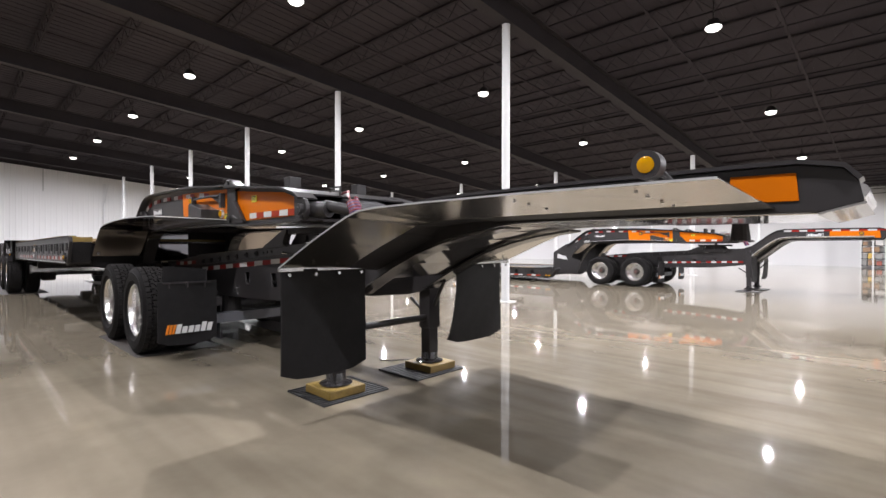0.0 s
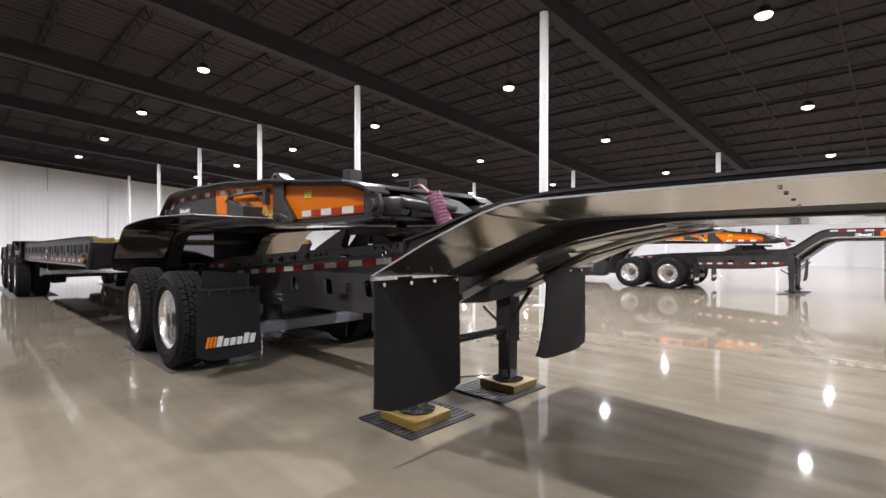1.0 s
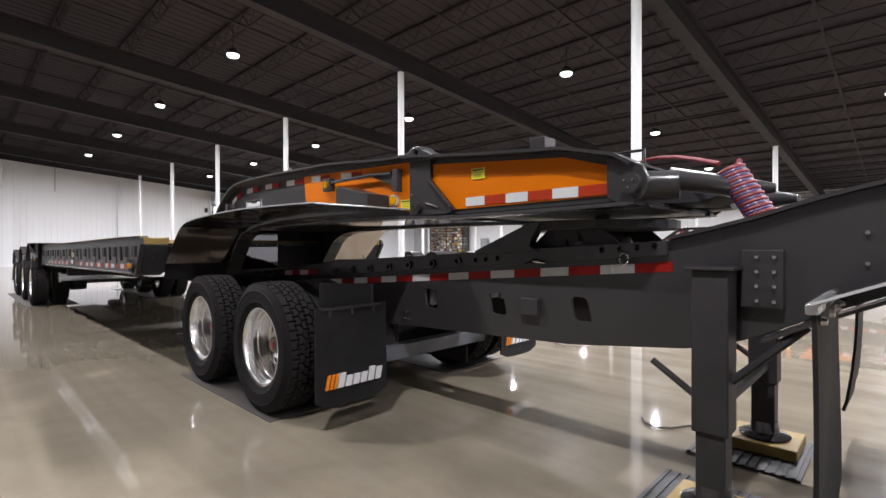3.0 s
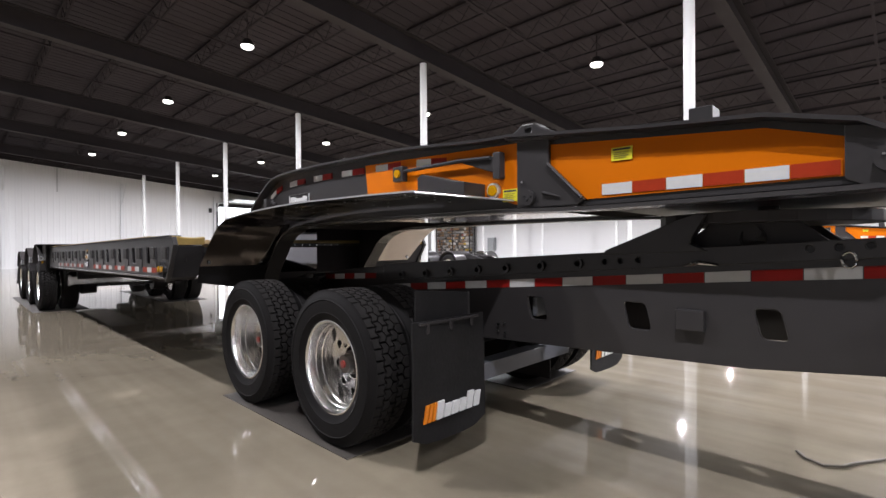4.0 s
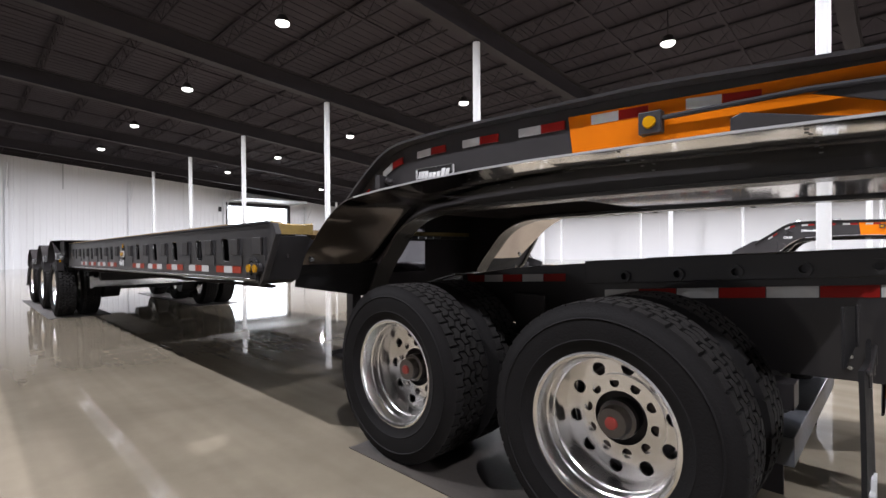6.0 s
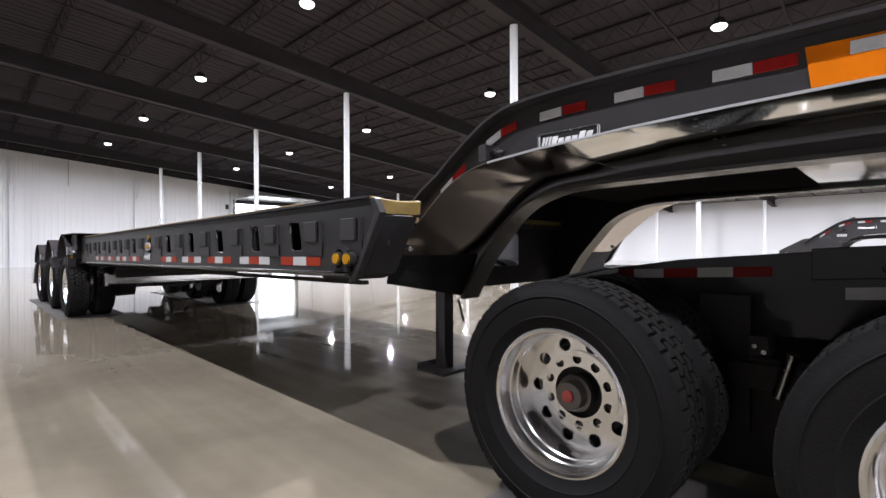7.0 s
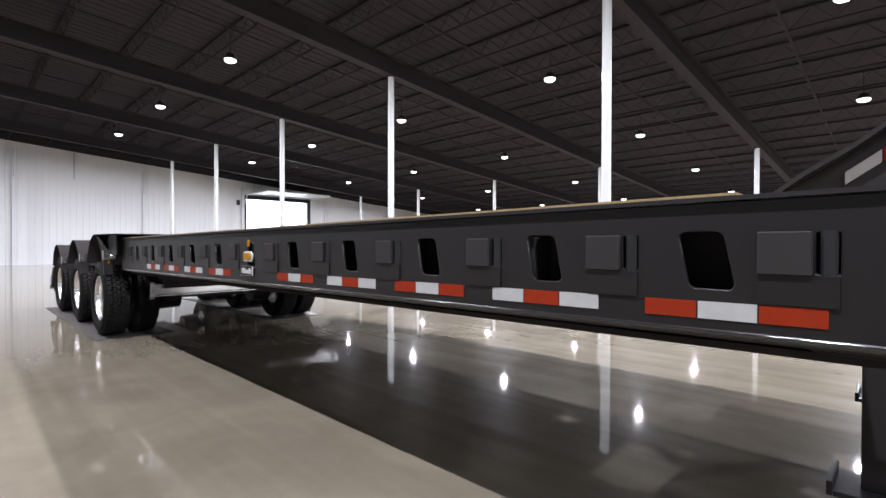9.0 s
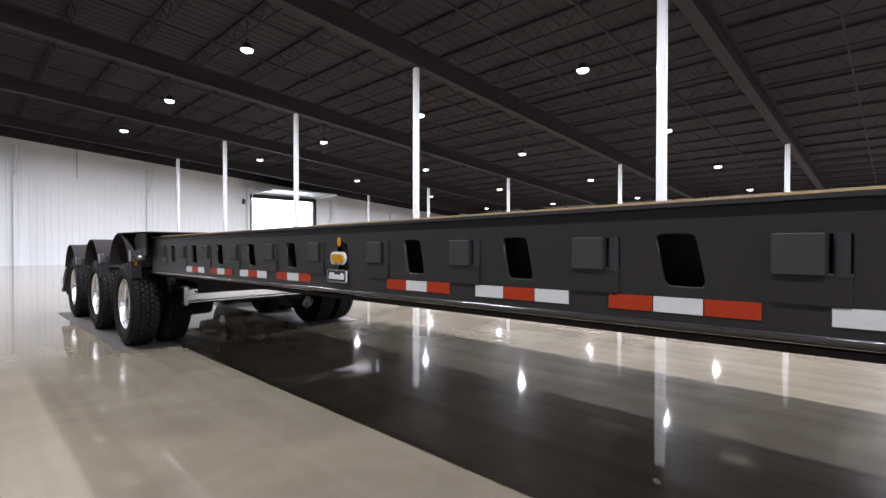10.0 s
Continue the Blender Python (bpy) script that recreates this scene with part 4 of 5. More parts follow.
    # fifth wheel that carries the trailer
    fw = part("fifth_wheel", plate(ring(28, 0.46, -3.98, 0), [], 0, 0.05), BLACKM, J, "black greased fifth wheel plate")
    fw.matrix_basis = pose(0, YC, 1.33, -90) @ pose(0, 0, 0)
    for side in (0, 1):
        part("pedestal", plate([(-4.30, 1.12), (-3.62, 1.14), (-3.80, 1.30), (-4.1, 1.30)], [ring(12, 0.05, -3.95, 1.21)], *ys(2.30, 2.33, side)), BLACKM, J)
    part("pivot", tube([(-3.95, 2.28, 1.235), (-3.95, mir(2.28), 1.235)], 0.035, 12), BLACKM, J, bevel=0)
    # round amber marker on a stalk
    mk = part("marker_lamp", lathe([(0.0, 0.047), (0.05, 0.047), (0.055, 0.042)], 24), BLACKM, J, "amber round marker lamp on a stalk", bevel=0, smooth=True)
    mk.matrix_basis = pose(-0.579, 1.53, 1.431 + nz * 0.7)
    part("lens", lathe([(-0.008, 0.018), (-0.004, 0.026), (0.002, 0.028)], 24), AMBER, mk, bevel=0, smooth=True)
    part("stalk", tube([(0, 0.05, 0), (0.02, 0.10, -0.02), (0.03, 0.26, -0.07), (-0.05, 0.66, -0.04)], [0.014, 0.012, 0.009, 0.008], 8), CHARD, mk, bevel=0)
    return J


build_jeep()


# ---- the lowbed trailer behind it ----
def deck_dz(x):
    return 0.011 * (x + 8.0)


def build_trailer(low=False):
    T = thing("lowbed_trailer", "charcoal grey lowbed trailer with orange gooseneck panels and timber deck", "trailer", "trailers in the hall")
    top = [(-8.62, 1.26), (-8.43, 1.41), (-8.27, 1.51), (-8.14, 1.608), (-7.95, 1.735), (-7.82, 1.80), (-7.68, 1.836), (-7.4, 1.853), (-7.0, 1.856), (-6.4, 1.846), (-5.9, 1.835), (-5.27, 1.787), (-5.03, 1.780), (-4.80, 1.752), (-4.30, 1.70), (-3.85, 1.664), (-3.58, 1.598), (-3.50, 1.55)]
    bot = [(-3.50, 1.405), (-3.6, 1.395), (-4.5, 1.385), (-5.03, 1.396), (-5.57, 1.40), (-6.3, 1.40), (-7.0, 1.390), (-7.3, 1.384), (-7.45, 1.368), (-7.6, 1.322), (-7.72, 1.245), (-7.83, 1.125), (-7.95, 0.985), (-8.09, 0.76), (-8.3, 0.76), (-8.62, 0.90)]
    for side in (0, 1):
        y0, y1 = ys(2.04, 2.06, side)
        web = part("gooseneck_side", plate(flow(top[:13]) + top[13:] + flow(bot[:14]) + bot[14:], [], y0, y1), CHAR, T, "charcoal gooseneck side plate")
        f0, f1 = ys(1.985, 2.14, side)
        t0, t1 = ys(1.958, 2.14, side)
        part("top_flange", sheet(flow(top[:13]), t0, t1, 0.016), CHAR, web, bevel=0)
        part("top_flange", sheet(top[12:], t0, t1, 0.016), CHAR, web, bevel=0)
        part("bottom_flange", sheet([(x, z - 0.008) for x, z in flow(bot[:14])], f0, f1, 0.018), LIPG, web, bevel=0)
        # orange panels
        o0, o1 = ys(2.032, 2.0395, side)
        part("orange_panel", plate([(-6.40, 1.80), (-5.0, 1.755), (-5.0, 1.418), (-5.03, 1.418), (-5.16, 1.458), (-5.50, 1.466), (-6.2, 1.476), (-6.36, 1.473)], [], o0, o1), ORANGE, web, "orange painted panel", bevel=0)
        part("orange_panel", plate([(-4.80, 1.715), (-4.3, 1.672), (-3.86, 1.636), (-3.62, 1.565), (-3.62, 1.425), (-4.60, 1.415), (-4.80, 1.612)], [], o0, o1), ORANGE, web, "orange painted panel", bevel=0)
        # hinge block between the two halves
        h0, h1 = ys(2.008, 2.03, side)
        part("hinge_block", plate([(-5.0, 1.388), (-4.64, 1.388), (-4.598, 1.412), (-4.80, 1.612), (-4.80, 1.735), (-4.70, 1.745), (-4.84, 1.80), (-4.885, 1.822), (-4.945, 1.822), (-5.08, 1.775), (-5.0, 1.755)], [ring(14, 0.022, -4.91, 1.795)], h0, h1), CHAR, web, "cast hinge block with a lifting eye", bevel=0.008)
        part("hinge_cap", plate([(-5.08, 1.776), (-4.99, 1.812), (-4.955, 1.838), (-4.875, 1.838), (-4.84, 1.812), (-4.70, 1.748), (-4.80, 1.735), (-5.0, 1.755)], [ring(14, 0.020, -4.912, 1.803)], *ys(1.985, 2.10, side)), CHAR, web, bevel=0.010)
        yy = h0 - 0.012 if side == 0 else h1 + 0.012
        part("hinge_pin", tube([(-4.918, yy - 0.012, 1.442), (-4.918, yy + 0.012, 1.442)], 0.04, 18), CHAR, web, bevel=0)
        part("bolts", bolt_row(bmesh.new(), [(-4.957, yy, 1.529)], 0.008, 0.012), CHROME, web, bevel=0)
        part("bolts", bolt_row(bmesh.new(), [(-4.918, yy - 0.014, 1.432), (-4.938, yy - 0.014, 1.45), (-4.898, yy - 0.014, 1.45)], 0.007, 0.012), CHARD, web, bevel=0)
        part("gusset", tube([(-4.80, yy, 1.61), (-4.61, yy, 1.422)], 0.011, 6), CHAR, web, bevel=0)
        part("rib", tube([(-4.83, yy + 0.004, 1.462), (-4.73, yy + 0.004, 1.435)], [0.012, 0.004], 6), CHAR, web, bevel=0)
        part("eye_ring", tube([(-4.91 + 0.036 * math.cos(a), yy, 1.797 + 0.022 * math.sin(a)) for a in [k * math.pi / 6 for k in range(13)]], 0.008, 8), CHARD, web, bevel=0)
        # tapes along the neck and on the orange front panel
        zz = lambda x: float(np.interp(x, [p[0] for p in top], [p[1] for p in top])) - 0.105
        for a, b in ((-8.30, -8.09), (-7.92, -7.70), (-7.55, -7.28), (-7.134, -6.854), (-6.711, -6.418), (-6.273, -5.99), (-5.833, -5.55)):
            strip(web, 2.0385, a, b, zz, 0.046, list("WR"), {"W": WHITE, "R": RED}, side, proud=0.009)
        strip(web, 2.0305, -4.52, -3.63, lambda x: 1.428 + 0.004 * (x + 4.5), 0.052, list("WRWRWR"), {"W": WHITE, "R": ORTAPE}, side)
        name_plate(web, -7.55, -7.21, 1.578, 1.662, 2.04, side)
        # marker lamps, arm and box on the panel
        a = 2.03 if side == 0 else mir(2.03)
        sg = -1 if side == 0 else 1
        mk = part("marker_lamp", bbox(-6.02, -5.92, min(a, a + sg * 0.05), max(a, a + sg * 0.05), 1.635, 1.735), BLACKM, web, "amber marker lamp in a black box")
        part("lens", tube([(-5.97, a + sg * 0.048, 1.686), (-5.97, a + sg * 0.062, 1.686)], [0.030, 0.026], 18), AMBER, mk, bevel=0)
        part("swing_arm", tube([(-5.93, a + sg * 0.03, 1.70), (-5.40, a + sg * 0.04, 1.702), (-5.17, a + sg * 0.04, 1.69)], 0.012, 8), CHARD, web, bevel=0)
        part("arm_bracket", bbox(-5.145, -5.095, min(a, a + sg * 0.05), max(a, a + sg * 0.05), 1.565, 1.715), BLACKM, web)
        part("arm_gusset", plate([(-5.40, 1.69), (-5.14, 1.70), (-5.14, 1.60)], [], *ys(2.0, 2.012, side)), CHAR, web)
        part("tool_box", plate([(-5.62, 1.475), (-5.24, 1.458), (-5.24, 1.548), (-5.32, 1.562), (-5.58, 1.625), (-5.62, 1.61)], [], *ys(1.84, 2.031, side)), CHAR, web, "low charcoal storage box")
        rl = part("round_lamp", tube([(-5.17, a + sg * 0.02, 1.505), (-5.17, a, 1.505)], [0.043, 0.045], 24), TRIM, web, "round amber lamp with a white ring", bevel=0)
        part("lens", tube([(-5.17, a + sg * 0.03, 1.505), (-5.17, a + sg * 0.018, 1.505)], [0.030, 0.034], 24), AMBER, rl, bevel=0)
        for sx, sz, w, h in ((-5.058, 1.47, 0.10, 0.07), (-4.42, 1.615, 0.10, 0.062)):
            st = part("warning_sticker", plate([(sx - w / 2, sz - h / 2), (sx + w / 2, sz - h / 2), (sx + w / 2, sz + h / 2), (sx - w / 2, sz + h / 2)], [], *ys(2.026, 2.0315, side)), YELLOW, web, "yellow warning sticker", bevel=0)
            q = bmesh.new()
            box(q, sx - w / 2 + 0.008, sx + w / 2 - 0.008, *ys(2.0235, 2.027, side), sz + h * 0.27, sz + h * 0.41)
            for k in range(4):
                box(q, sx - w / 2 + 0.012, sx + w / 2 - 0.016 - 0.012 * (k % 2), *ys(2.0235, 2.027, side), sz + h * (0.10 - 0.14 * k), sz + h * (0.125 - 0.14 * k))
            part("print", q, INK, st, bevel=0)
        # lift cylinder at the front of the neck
        part("lift_cylinder", tube([(-3.62, 2.10 if side == 0 else mir(2.10), 1.47), (-3.35, 2.16 if side == 0 else mir(2.16), 1.465)], [0.075, 0.065], 20), CHAR, T, bevel=0, smooth=True)
        fp = part("front_plate", plate([(-3.62, 1.41)] + [(-3.525 + 0.095 * math.cos(a), 1.468 + 0.095 * math.sin(a)) for a in [radians(-125 + 18 * k) for k in range(10)]] + [(-3.455, 1.545), (-3.56, 1.59), (-3.62, 1.60)], [], *ys(2.0, 2.035, side)), CHAR, T, "rounded lug at the neck front", bevel=0.006)
        part("bolts", bolt_row(bmesh.new(), [(-3.50 + 0.022 * math.cos(q), 1.955 if side == 0 else mir(1.955), 1.468 + 0.022 * math.sin(q)) for q in (0.5, 2.6, 4.7)], 0.006, 0.008), CHROME, fp, bevel=0)
        part("pin_head", tube([(-3.50, a + sg * 0.02, 1.468), (-3.50, a + sg * 0.07, 1.468)], 0.046, 20), CHAR, T, bevel=0)
        part("front_rod", tube([(-3.40, 2.16 if side == 0 else mir(2.16), 1.50), (-3.12, 2.30 if side == 0 else mir(2.30), 1.44), (-3.02, 2.33 if side == 0 else mir(2.33), 1.435)], [0.05, 0.045, 0.02], 14), CHAR, T, bevel=0, smooth=True)
        # bent guard over the jeep wheels
        s0, s1 = ys(1.40, 2.03, side)
        curve = [(x, float(np.polyval((-7.1304, -3.5825, 3.2857, 1.2312, -1.0607, 0.2939, 1.3971), x + 7.5))) for x in np.linspace(-8.02, -7.11, 45)]
        curve_in = [(x + 0.03 * (1.43 - z) / 0.4, z - 0.004 - 0.014 * max(0, (z - 1.3) / 0.142)) for x, z in curve]
        gd = part("wheel_guard", ruled(curve, s0, curve_in, s1) if side == 0 else ruled(curve_in, s0, curve, s1), GUARD, T, "mirror-polished curved steel wheel guard", bevel=0, smooth=True)
        flat = [(-7.11, 1.442), (-6.8, 1.459), (-6.5, 1.468), (-6.2, 1.472), (-5.5, 1.462), (-5.17, 1.453)]
        flat_in = [(x, z - 0.010) for x, z in flat[:-1]] + [(-5.03, 1.440)]
        g2 = part("guard_plate", ruled(flat, s0, flat_in, s1) if side == 0 else ruled(flat_in, s0, flat, s1), STEEL, T, "polished stainless guard plate")
        e0, e1 = ys(1.394, 1.401, side)
        part("edge_trim", sheet([(x, z - 0.003) for x, z in curve[30:-1] + flat], e0, e1, 0.008), TRIM, g2, bevel=0)
        fe = [(-5.168, 1.40 if side == 0 else mir(1.40), 1.449), (-5.03, 2.02 if side == 0 else mir(2.02), 1.437)]
        part("front_trim", tube(fe, 0.005, 6), TRIM, g2, bevel=0)
        part("rivets", bolt_row(bmesh.new(), [(x, y if side == 0 else mir(y), z - 0.028 * (y - 1.4)) for x, z in ((-6.62, 1.454), (-5.9, 1.460), (-5.35, 1.455)) for y in (1.50, 1.58, 1.72, 1.84)], 0.007, 0.003, "z"), BLUEG, g2, bevel=0)
        part("guard_flap", ruled([(-8.08, 0.87), (-8.06, 0.95), (-8.024, 1.018)], s0, [(-8.095, 0.757), (-8.04, 0.87), (-7.985, 1.015)], s1, 0.008) if side == 0 else ruled([(-8.095, 0.757), (-8.04, 0.87), (-7.985, 1.015)], s0, [(-8.08, 0.87), (-8.06, 0.95), (-8.024, 1.018)], s1, 0.008), FLAP, T, "black rubber end of the guard")
        part("bolts", bolt_row(bmesh.new(), [(x, y if side == 0 else mir(y), z) for x, z in ((-7.965, 1.055),) for y in (1.46, 1.94)], 0.017, 0.018, "x"), CHROME, gd, bevel=0)
        # deck side, with slots and outrigger pockets
        front = -7.82
        rear = -14.75
        slots, pock = [], []
        SX = [-8.536, -9.036, -9.600, -10.172, -10.745] + [-11.312 - 0.560 * k for k in range(6)]
        for xs in SX:
            d = deck_dz(xs)
            slots.append(rounded(xs - 0.055, xs + 0.055, 1.051 + d, 1.203 + d, 0.018, 0.03))
        for xs in ([-7.925, -8.262] if side == 0 else [-8.262]) + [xs - 0.185 for xs in SX]:
            pock.append(xs)
            d = deck_dz(xs)
            slots.append([(xs - 0.024, 1.098 + d), (xs + 0.020, 1.098 + d), (xs + 0.020, 1.194 + d), (xs - 0.024, 1.194 + d)])
        bk = 0.0 if side == 0 else 0.2
        out = [(-7.845 - bk, 1.283), (-7.803 - bk, 1.217), (-7.975 - bk, 0.935), (-8.01 - bk, 0.920)] + [(x, 0.920 + deck_dz(x)) for x in (-9, -10, -12, rear)] + [(x, 1.281 + deck_dz(x)) for x in (rear, -12, -10, -9)]
        d0, d1 = ys(1.12, 1.135, side)
        dk = part("deck_side", plate(out, slots, d0, d1), DECKP, T, "charcoal deck side beam with slots and pockets")
        for k, xs in enumerate(pock):
            d = deck_dz(xs) + 0.010
            part("outrigger_plate", bbox(xs - 0.140, xs - 0.031, *ys(1.106, 1.1195, side), 1.082 + d, 1.188 + d), PLATE, dk, bevel=0.003)
            # Matte black end piece and backing, added so the pocket reads dark.
            part("pocket_mouth", bbox(xs - 0.0312, xs - 0.029, *ys(1.109, 1.117, side), 1.088 + d, 1.182 + d), BELLY, dk, bevel=0)
            part("under_plate", bbox(xs - 0.140, xs + 0.02, *ys(1.114, 1.1195, side), 1.010 + d, 1.081 + d), DECKP, dk, bevel=0)
            part("outrigger_pin", tube([(xs, 1.128 if side == 0 else mir(1.128), 1.080 + d), (xs, 1.128 if side == 0 else mir(1.128), 1.190 + d)], 0.017, 10), CHARD, dk, bevel=0)
            part("pocket_back", bbox(xs - 0.06, xs + 0.06, *ys(1.235, 1.245, side), 1.06 + d, 1.21 + d), BELLY, dk, bevel=0)
        part("rub_rail", sheet([(x, 0.926 + deck_dz(x)) for x in (rear, -12, -10, -8.00 - bk)], *ys(1.109, 1.24, side), 0.014), LIPG, dk, bevel=0)
        # Rounded rippled shoulder of the rail, added glossy to catch lamp glints.
        part("rail_bead", tube([(x, 1.114 if side == 0 else mir(1.114), 0.937 + deck_dz(x)) for x in (rear, -13, -12, -11, -10, -9, -8.02 - bk)], 0.010, 10), BEAD, dk, "glossy rounded shoulder added along the rail", bevel=0, smooth=True)
        part("lower_lip", sheet([(x, 0.880 + deck_dz(x)) for x in (rear, -12, -10, -8.02 - bk)], *ys(1.20, 1.24, side), 0.020), BELLY, dk, bevel=0)
        # Matte black sheet behind the slots, added to keep the openings dark.
        part("slot_back", sheet([(x, 1.02 + deck_dz(x)) for x in (rear, -12, -10, -8.40)], *ys(1.250, 1.256, side), 0.19), BELLY, dk, bevel=0)
        part("top_rail", sheet([(x, 1.282 + deck_dz(x)) for x in (rear, -12, -10, -7.86 - bk)], *ys(1.105, 1.20, side), 0.012), CHARD, dk, bevel=0)
        part("edge_board", sheet([(x, 1.296 + deck_dz(x)) for x in (rear, -12, -10, -8.45)], *ys(1.118, 1.19, side), 0.007), WOODT, dk, "pale timber edge along the deck top", bevel=0)
        part("inner_rail", sheet([(x, 1.17 + deck_dz(x)) for x in (front - 0.6, -12, rear)], *ys(1.55, 1.75, side), 0.2), BLACKM, T, bevel=0)
        for k in range(10):
            if k == 5:
                continue
            a0 = -8.470 - 0.560 * k
            pat = "RWR" if k % 2 == 0 else "WRW"
            strip(dk, 1.12, a0 - 0.21, a0 + 0.21, lambda x: 0.971 + deck_dz(x), 0.046, list(pat), {"R": ORTAPE, "W": WHITE}, side)
        # lamps at the front corner
        for lx in (-8.065, -7.979) if side == 0 else (-8.265, -8.179):
            q0, q1 = ys(1.085, 1.12, side)
            m = part("marker_lamp", plate(ring(24, 0.034, lx, 1.008), [], q0, q1), BLACKM, dk, "amber round marker lamp", bevel=0)
            part("lens", plate(ring(24, 0.0245, lx, 1.008), [], *ys(1.074, 1.0855, side)), AMBER, m, bevel=0.004)
        part("lamp_guard", plate([(-8.14, 0.952), (-8.0, 0.945), (-8.0, 1.05), (-8.03, 1.07), (-8.09, 1.07)], [ring(20, 0.045, -8.065, 1.008)], *ys(1.098, 1.1195, side)), CHARD, dk, bevel=0).location.x = -bk
        # reflector, sticker and plate further back
        sx = -11.33
        rf = part("reflector", plate(rounded(sx - 0.072, sx + 0.072, 1.042, 1.112, 0.03), [], *ys(1.112, 1.1195, side)), WPRINT, dk, "amber reflector with a white border", bevel=0)
        part("lens", plate(rounded(sx - 0.054, sx + 0.054, 1.055, 1.099, 0.018), [], *ys(1.104, 1.1125, side)), AMBER, rf, bevel=0)
        part("sticker", plate(rounded(sx - 0.012, sx + 0.018, 1.142, 1.190, 0.013), [], *ys(1.115, 1.1195, side)), AMBER, dk, bevel=0)
        name_plate(dk, sx - 0.085, sx + 0.085, 0.950, 1.012, 1.1195, side)
        # front end of the deck beside the neck
        ep = [(-7.845, 1.283), (-7.812, 1.283), (-7.768, 1.215), (-7.942, 0.935), (-7.99, 0.898), (-8.02, 0.900), (-7.975, 0.935), (-7.803, 1.217)]
        back = 0.0 if side == 0 else 0.2
        ep = [(x - back, z) for x, z in ep]
        part("end_plate", plate(ep, [], *ys(1.112, 1.150, side)), CHAR, T, bevel=0.005)
        part("deck_corner", plate([(x - back, z) for x, z in ((-7.85, 1.205), (-7.80, 1.205), (-7.965, 0.935), (-8.05, 0.905), (-8.3, 0.905), (-8.3, 1.24), (-7.9, 1.24))], [], *ys(1.150, 1.365, side)), CHARD, T, bevel=0.006)
        # deck landing legs, folded short
        lg = part("landing_leg", bbox(-8.24, -8.16, *ys(1.92, 2.00, side), 0.31, 0.95), BLACKM, T, "black steel landing leg")
        part("foot_plate", bbox(-8.31, -8.09, *ys(1.84, 2.08, side), 0.29, 0.31), BLACKM, lg)
        part("foot_lip", bbox(-8.328, -8.31, *ys(1.84, 2.08, side), 0.29, 0.34), BLACKM, lg)
        # safety chain at the foot of the neck
        cy = 1.95 if side == 0 else mir(1.95)
        for k in range(7):
            links = [(-8.07 + 0.006 * k, cy + (0.005 * math.cos(a) if k % 2 else 0), 0.735 - 0.018 * k + 0.012 * math.sin(a)) if k % 2 else (-8.07 + 0.006 * k + 0.005 * math.cos(a), cy, 0.735 - 0.018 * k + 0.012 * math.sin(a)) for a in [j * math.pi / 5 for j in range(11)]]
            part("chain_link", tube(links, 0.0035, 6), BLACKM, T, bevel=0)
        # rear running gear
        for xa in (-18.55, -16.95, -15.45) if not low else ():
            dual_wheel(T, xa, 1.0 if side == 0 else 3.87, 0.471, side)
            zc = {-15.45: 1.272, -16.95: 1.212, -18.55: 1.135}[xa] - 0.47
            arc = [(xa - 0.12 + 0.47 * math.cos(a), zc + 0.47 * math.sin(a)) for a in [radians(12 + 13 * k) for k in range(13)]]
            part("wheel_fender", sheet(arc, *((0.99, 1.72) if side == 0 else (3.15, 3.88)), 0.008), BELLY, T, "black half-round fender", bevel=0, smooth=True)
            fb = part("fender_bracket", bbox(xa + 0.345, xa + 0.375, *((1.00, 1.10) if side == 0 else (3.77, 3.87)), zc - 0.02, zc + 0.26), BLACKM, T)
            part("bracket_box", bbox(xa + 0.325, xa + 0.405, *((0.992, 1.06) if side == 0 else (3.81, 3.878)), zc + 0.16, zc + 0.28), CHROME, fb, "bright steel box")
            if xa > -16:
                part("fender_top", sheet([(-15.62, zc + 0.466), (-14.42, zc + 0.462)], *((0.99, 1.72) if side == 0 else (3.15, 3.88)), 0.010), BELLY, T, "flat black plate ahead of the first fender", bevel=0)
                part("fender_skirt", plate([(-15.2, zc + 0.40), (-15.1, zc + 0.462), (-14.75, zc + 0.462), (-14.75, zc + 0.24), (-15.05, zc + 0.16)], [], *((1.06, 1.08) if side == 0 else (3.79, 3.81))), BLACKM, T)
                part("air_coupling", tube([(-14.9, 1.05 if side == 0 else 3.82, zc + 0.2), (-14.82, 1.05 if side == 0 else 3.82, zc + 0.2)], [0.03, 0.02], 10), CHROME, T, bevel=0)
                part("side_marker", bbox(-15.13, -15.07, *((1.035, 1.06) if side == 0 else (3.81, 3.835)), zc + 0.12, zc + 0.18), AMBER, T, "amber side marker")
        part("rear_beam", bbox(-19.3, -14.7, *((1.80, 2.0) if side == 0 else (2.92, 3.10)), 0.62, 1.12), CHAR, T)
        part("rear_light_panel", plate([(-19.75, 0.30), (-19.55, 0.34), (-19.25, 0.72), (-19.35, 0.74), (-19.6, 0.55)], [], *ys(1.02, 1.5, side)), BLACKM, T, "black rear panel")
        part("rear_lamp", bbox(-19.66, -19.56, *ys(1.005, 1.02, side), 0.40, 0.56), WPRINT, T, "white rear lamp", bevel=0.004)
        flap(T, -19.15, *ys(1.02, 1.62, side), 0.25, 0.85, -0.10, None)
    for xa in (-18.55, -16.95, -15.45):
        part("axle", tube([(xa, 1.4, 0.471), (xa, 3.4, 0.471)], 0.065, 12), BLUEG, T, bevel=0)
        part("deck_cross_beam", bbox(xa + 0.75, xa + 0.90, 1.5, 3.3, 0.62, 0.75), BLACKM, T)
